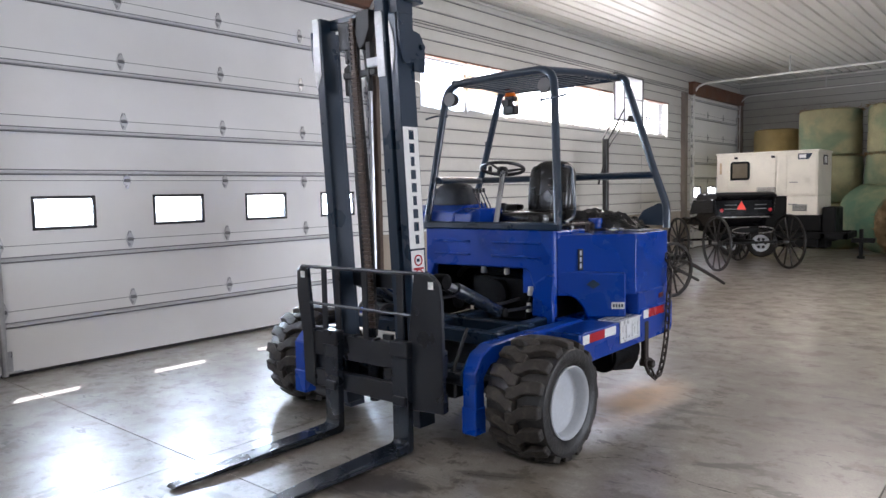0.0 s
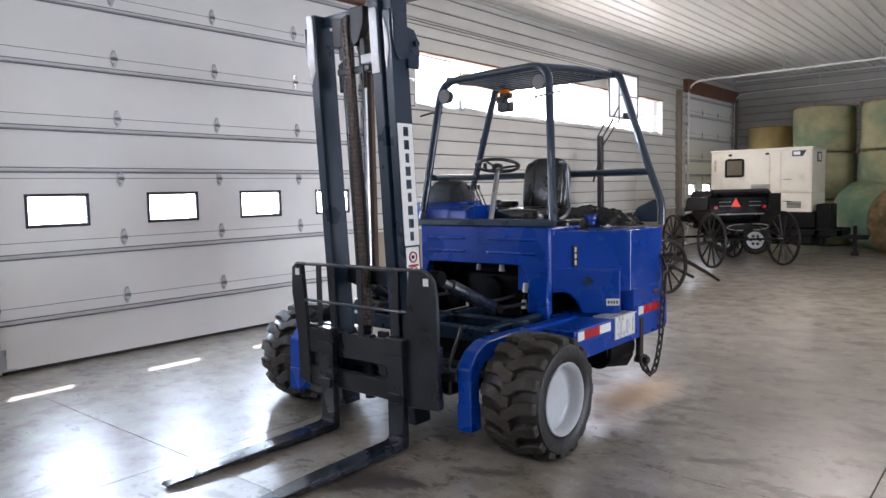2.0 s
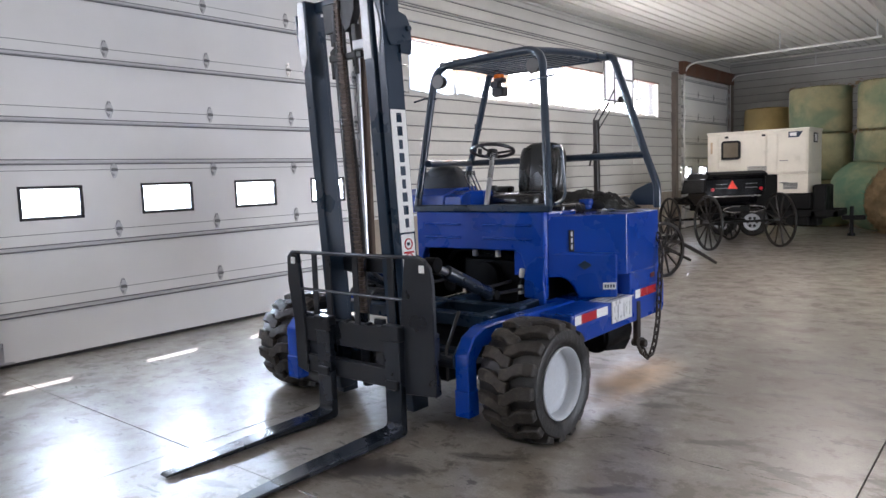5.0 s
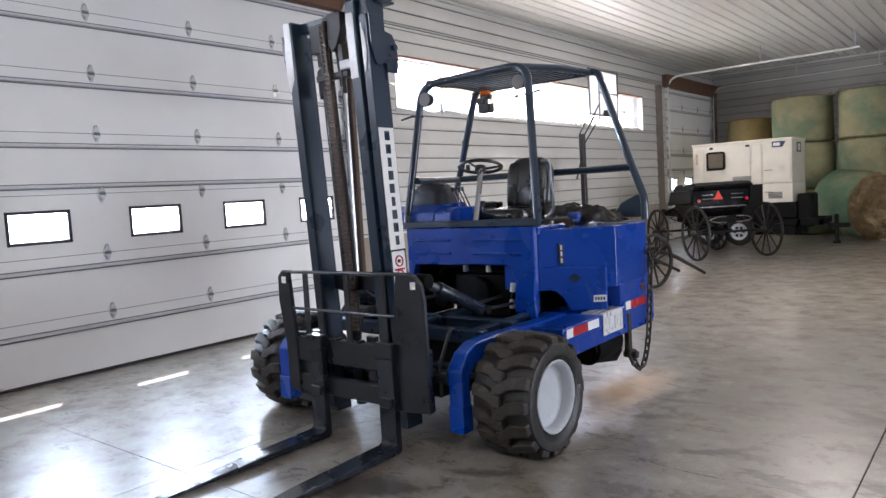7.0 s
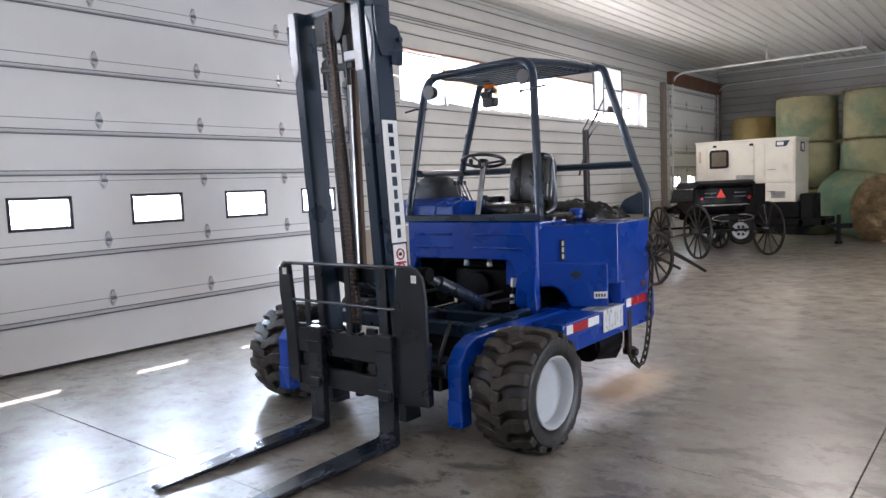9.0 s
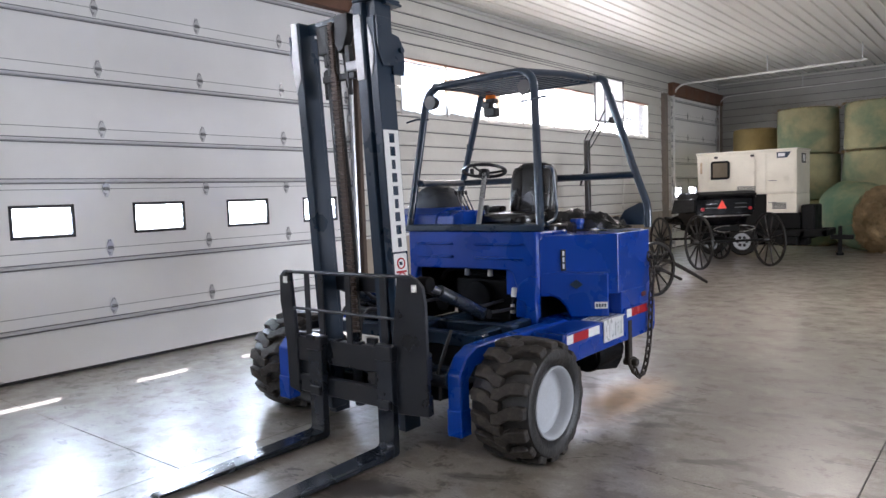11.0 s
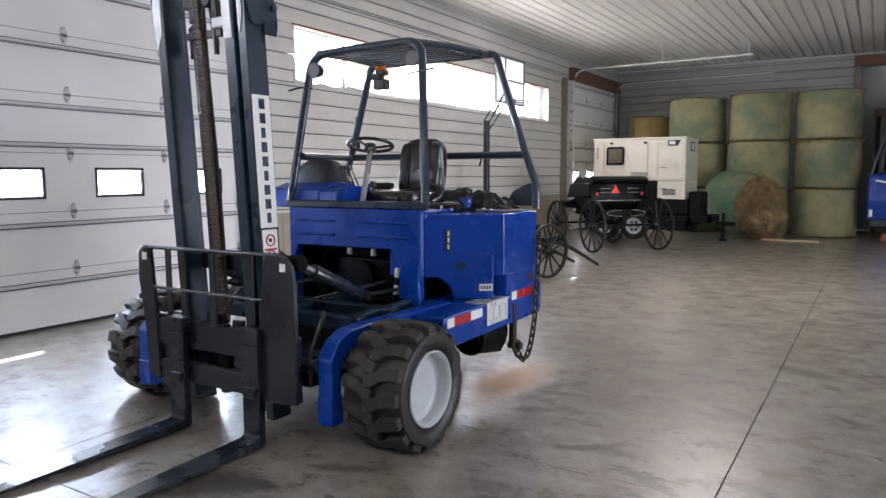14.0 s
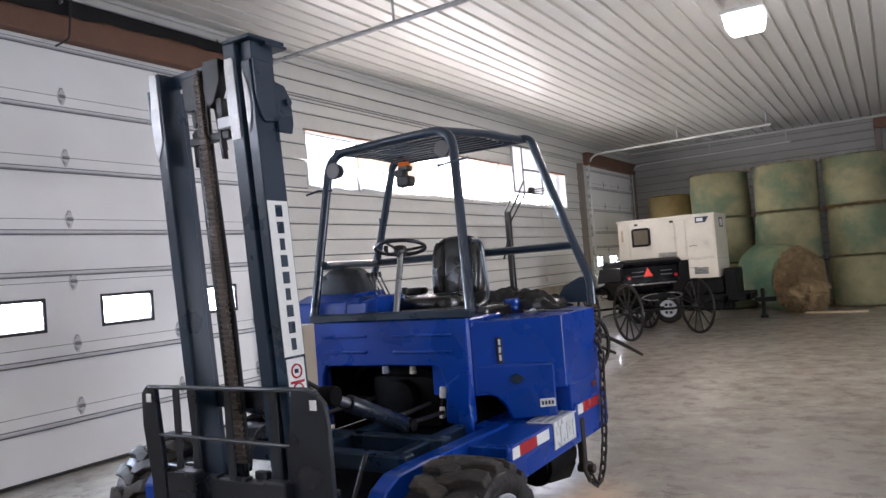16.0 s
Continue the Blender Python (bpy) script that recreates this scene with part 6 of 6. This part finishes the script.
def buggy():
    b = thing("buggy", (0, 0, 0), "black lacquered horse carriage with spoked wheels", "carriage")
    # rear axle at y = 0, facing +y; the body sits 0.75 m ahead of it
    D = 0.75
    for x in (-0.76, 0.76):
        spoked_wheel(b, x, 0.0, 0.545)
    for x in (-0.70, 0.70):
        spoked_wheel(b, x, 1.75, 0.50)
    part("axle", cyl(cyl(B(), (-0.76, 0, 0.545), (0.76, 0, 0.545), 0.025, seg=10), (-0.7, 1.75, 0.50), (0.7, 1.75, 0.50), 0.025, seg=10), DARKFRAME, b)
    bm = B()
    prism(bm, [(D - 0.34, 0.84), (D + 1.0, 0.84), (D + 1.25, 0.95), (D + 1.2, 1.0), (D + 0.9, 0.98), (D + 0.55, 1.06), (D + 0.45, 1.28), (D - 0.36, 1.30), (D - 0.42, 1.05)], "x", -0.52, 0.52, 0.02)
    part("body", bm, CARRIAGE, b, "black lacquered body", smooth=False)
    bm = B()
    prism(bm, [(D - 0.50, 1.38), (D + 0.30, 1.34), (D + 0.40, 1.42), (D + 0.25, 1.52), (D - 0.44, 1.54), (D - 0.58, 1.47)], "x", -0.64, 0.64, 0.03)
    part("seat_top", bm, CARRIAGE, b, "black folded seat top", smooth=False)
    for x in (-0.68, 0.6):
        part("seat_side", prism(B(), [(D - 0.48, 1.14), (D + 0.5, 1.08), (D + 0.35, 1.38), (D - 0.5, 1.40)], "x", x - 0.025, x + 0.025, 0.01), CARRIAGE, b, smooth=False)
    part("rear_panel", box(B(), -0.66, 0.60, D - 0.47, D - 0.42, 1.05, 1.40, 0.02), CARRIAGE, b, smooth=False)
    part("bumper", tube(B(), fillet([(-0.52, D - 0.40, 1.04), (-0.50, D - 0.52, 1.04), (0.50, D - 0.52, 1.04), (0.52, D - 0.40, 1.04)], 0.06), 0.020, 8), NICKEL, b, "bright nickel rear bar")
    tri = prism(B(), [(-0.195, 1.19), (0.005, 1.19), (-0.095, 1.365)], "y", D - 0.486, D - 0.478, 0.0)
    part("reflector", tri, mat("slow_triangle", (0.90, 0.055, 0.025), 0.4, var=0.03), b, "red-orange slow vehicle triangle", smooth=False)
    for x in (-0.52, 0.52):
        part("tail_lamp", cyl(B(), (x, D - 0.475, 1.18), (x, D - 0.50, 1.18), 0.035, seg=14), REDTAPE, b, "red tail lamp")
    for z in (1.20, 1.28):
        for x in (-0.32, 0.32):
            part("trim_bar", box(B(), x - 0.13, x + 0.13, D - 0.480, D - 0.470, z, z + 0.012, 0), NICKEL if z > 1.25 else DARKTRIM, b, smooth=False)
    for s in (-1, 1):
        for y0 in (0.0, 1.65):
            pts = [(0.10 * s, y0 - 0.02, 0.85), (0.28 * s, y0 - 0.02, 0.845), (0.45 * s, y0 - 0.02, 0.79), (0.28 * s, y0 - 0.02, 0.735), (0.10 * s, y0 - 0.02, 0.73)]
            part("leaf_spring", tube(B(), smooth_path(pts, 4), 0.010, 6), NICKEL if y0 == 0 else DARKFRAME, b, "elliptic leaf spring")
    part("reach", box(B(), -0.04, 0.04, 0.0, 1.65, 0.52, 0.60, 0.01), DARKFRAME, b, smooth=False)
    part("undercarriage", box(box(B(), -0.32, 0.32, 0.3, 1.6, 0.70, 0.84, 0.02), -0.30, 0.10, 0.9, 1.2, 0.42, 0.66, 0.02), DARKFRAME, b, smooth=False)
    return b


bg = buggy()
bg.matrix_basis = pose(2.95, 11.08, 0, 0, 0, 48)


def cart():
    c = thing("cart", (0, 0, 0), "dark two-wheeled horse cart with shafts on the floor", "cart")
    # the axle lies along x, the shafts run towards +y
    for x in (-0.72, 0.72):
        spoked_wheel(c, x, 0.0, 0.42)
    part("axle", cyl(B(), (-0.72, 0, 0.42), (0.72, 0, 0.42), 0.025, seg=10), DARKFRAME, c)
    part("body", box(box(B(), -0.5, 0.5, -0.5, 0.55, 0.52, 0.60, 0.02), -0.48, 0.48, -0.45, 0.1, 0.60, 0.82, 0.03), CARRIAGE, c, "black slatted cart body", smooth=False)
    part("rack_bar", cyl(B(), (-0.55, -0.5, 0.66), (0.62, -0.5, 0.66), 0.02, seg=8), DARKTRIM, c)
    for s in (-1, 1):
        pts = smooth_path([(0.34 * s, 0.3, 0.54), (0.33 * s, 0.75, 0.45), (0.31 * s, 1.25, 0.24), (0.27 * s, 1.70, 0.03)], 6)
        part("shaft", tube(B(), pts, [0.040 - 0.014 * k / (len(pts) - 1) for k in range(len(pts))], 8), WOODWHEEL, c, "tapered dark wooden shaft")
    return c


ct = cart()
ct.matrix_basis = pose(2.40, 7.06, 0, 0, 0, -20.7)

# basketball hoop on a stand
hoop = thing("basketball_hoop", (0.9, 9.2, 0), "portable basketball hoop with a clear framed backboard", "basketball hoop")
part("base", box(B(), 0.35, 1.15, 8.4, 9.5, 0.0, 0.20, 0.06, 2), BLACK, hoop, "black plastic weighted base")
bm = B()
box(bm, 0.75, 0.85, 9.02, 9.12, 0.18, 2.62, 0.012)
part("pole", bm, BLACK, hoop, "black square steel pole", smooth=False)
for dz in (0.0, 0.16):
    for x in (0.74, 0.86):
        part("arm", cyl(B(), (x, 9.07, 2.45 + dz), (x, 9.75, 2.98 + dz * 1.6), 0.014, seg=8), BLACK, hoop, "thin parallel lift arm")
part("spring_strut", cyl(B(), (0.8, 9.0, 2.1), (0.8, 8.78, 1.75), 0.02, seg=8), BLACK, hoop)
bm = B()
for a, b, c_, d in ((9.40, 10.72, 3.00, 3.035), (9.40, 10.72, 3.90, 3.935), (9.40, 9.435, 3.035, 3.90), (10.685, 10.72, 3.035, 3.90), (9.82, 9.85, 3.035, 3.90)):
    box(bm, 0.795, 0.83, a, b, c_, d, 0.004)
box(bm, 0.795, 0.83, 9.85, 10.68, 3.46, 3.49, 0.004)
part("board_frame", bm, DARKTRIM, hoop, "grey steel backboard frame", smooth=False)
part("backboard", box(B(), 0.80, 0.812, 9.43, 10.69, 3.03, 3.91, 0), MILKY, hoop, "pale translucent backboard", smooth=False)
rimp = [(1.03 + 0.225 * math.cos(t), 10.06 + 0.225 * math.sin(t), 3.05) for t in (2 * math.pi * k / 24 for k in range(24))]
part("rim", tube(B(), rimp, 0.009, 6, closed=True), SEAL, hoop, "dark steel rim")
part("rim_bracket", box(B(), 0.83, 0.90, 9.98, 10.14, 3.0, 3.12, 0.01), SEAL, hoop, smooth=False)

# second machine in the dark corner, before a timber rack
rack = thing("storage_rack", (9.0, 18.75, 0), "dark brown timber rack with a rust-brown top beam", "rack")
part("beam", box(B(), 7.12, 11.2, 18.55, 18.95, 3.04, 3.22, 0.01), RUSTBEAM, rack, "rust-brown top beam", smooth=False)
for k in range(14):
    x = 7.14 + k * 0.29
    part("plank", box(B(), x, x + 0.28, 18.74 + 0.012 * (k % 3), 18.79 + 0.012 * (k % 3), 0.0, 3.04, 0.006), COLUMN, rack, smooth=False)
for x in (7.18, 9.1, 11.0):
    part("upright", box(B(), x, x + 0.1, 18.58, 18.70, 0.0, 3.04, 0.008), DARKFRAME, rack, smooth=False)
m2 = thing("parked_forklift", (8.1, 16.9, 0), "dark blue forklift parked in the shaded corner", "forklift")
bm = B()
prism(bm, [(16.3, 0.45), (17.6, 0.45), (17.7, 0.9), (17.7, 1.35), (16.36, 1.47), (16.30, 1.40), (16.25, 0.9)], "x", 7.20, 9.0, 0.03)
part("body", bm, BLUE, m2, "dark blue body", smooth=False)
part("skirt", box(B(), 7.26, 9.0, 16.32, 17.5, 0.30, 0.46, 0.02), CHARCOAL, m2, smooth=False)
for x in (7.78, 7.90, 8.02):
    part("tape", box(B(), x, x + 0.10, 16.232, 16.262, 0.98, 1.05, 0), REDTAPE if x != 7.90 else WHITEPAINT, m2, "red and white reflective tape", smooth=False)
part("plate", box(B(), 7.24, 7.31, 16.255, 16.29, 0.52, 0.68, 0.004), WHITEPAINT, m2, "small white reflector", smooth=False)
part("name_bar", prism(B(), [(7.34, 1.30), (7.72, 1.22), (7.72, 1.26), (7.34, 1.34)], "y", 16.262, 16.29), ALU, m2, "pale slanting name bar", smooth=False)
for x in (7.24, 8.85):
    lean_x = 0.32 if x < 8 else -0.1
    part("post", tube(B(), fillet([(x, 16.4, 1.44), (x + lean_x, 16.5, 2.62), (x + lean_x + 0.05, 17.6, 2.66)], 0.15), 0.034, 8), CHARCOAL, m2, "dark guard post")
    part("rear_post", tube(B(), fillet([(x + 0.25, 17.5, 1.40), (x + lean_x, 17.6, 2.64)], 0.1), 0.034, 8), CHARCOAL, m2)
for k in range(6):
    part("roof_bar", box(B(), 7.6, 8.75, 16.52 + k * 0.2, 16.58 + k * 0.2, 2.62, 2.645, 0.004), CHARCOAL, m2, smooth=False)
part("engine_hood", box(B(), 7.70, 8.7, 16.6, 17.4, 1.42, 1.85, 0.08, 2), BLACK, m2)
part("seat", pillow(B(), (8.05, 16.75, 2.0), (0.24, 0.10, 0.30), 0.5), VINYL, m2)
part("lamp_bar", box(B(), 7.60, 8.1, 16.44, 16.54, 2.68, 2.80, 0.02), BLACK, m2)
part("lens", cyl(B(), (7.72, 16.44, 2.74), (7.72, 16.43, 2.74), 0.045, seg=12), HEADLAMP, m2)
part("beacon", cyl(B(), (8.0, 16.44, 2.76), (8.0, 16.42, 2.76), 0.035, seg=12), REDTAPE, m2, "red lamp")
for x in (7.42, 7.56):
    part("mast_rail", box(B(), x, x + 0.06, 17.75, 17.87, 0.1, 2.95, 0.006), CHARCOAL, m2, smooth=False)
for x in (8.1, 9.0):
    wt = part("tyre", lathe(B(), [(w, r * 1.1) for w, r in tyre_profile()], (x, 16.25, 0.40), "x", 36), TYRE, m2, "black lugged tyre")
    part("rim", lathe(B(), [(-0.19, 0.22), (-0.12, 0.18), (-0.08, 0.001), (0.0, 0.001), (0.0, 0.22)], (x, 16.25, 0.40), "x", 24), RIM, wt, "white painted rim")
FOOT_2 = Vector((7.44, 16.27, 0.0))
m2.location = FOOT_2 + (m2.location - FOOT_2) * 1.07 + Vector((-0.08, 0.02, 0.0))
m2.scale = (1.07, 1.07, 1.07)
ball = B()
bmesh.ops.create_uvsphere(ball, u_segments=24, v_segments=16, radius=0.12)
bo = solid("basketball", ball, BALL, "worn orange basketball on the floor", "ball")
bo.location = (7.52, 15.6, 0.12)
# thin pull cord on the window wall
cord = thing("pull_cord", (0.05, 12.3, 2.8), "thin white cord hanging on the siding", "cord")
part("line", tube(B(), smooth_path([(0.05, 12.27, 2.8), (0.055, 12.3, 2.2), (0.05, 12.28, 1.25)], 6), 0.006, 6), WHITEPIPE, cord)
part("pull", cyl(B(), (0.05, 12.28, 1.26), (0.05, 12.28, 1.18), 0.014, 0.018, seg=8), WHITEPIPE, cord)
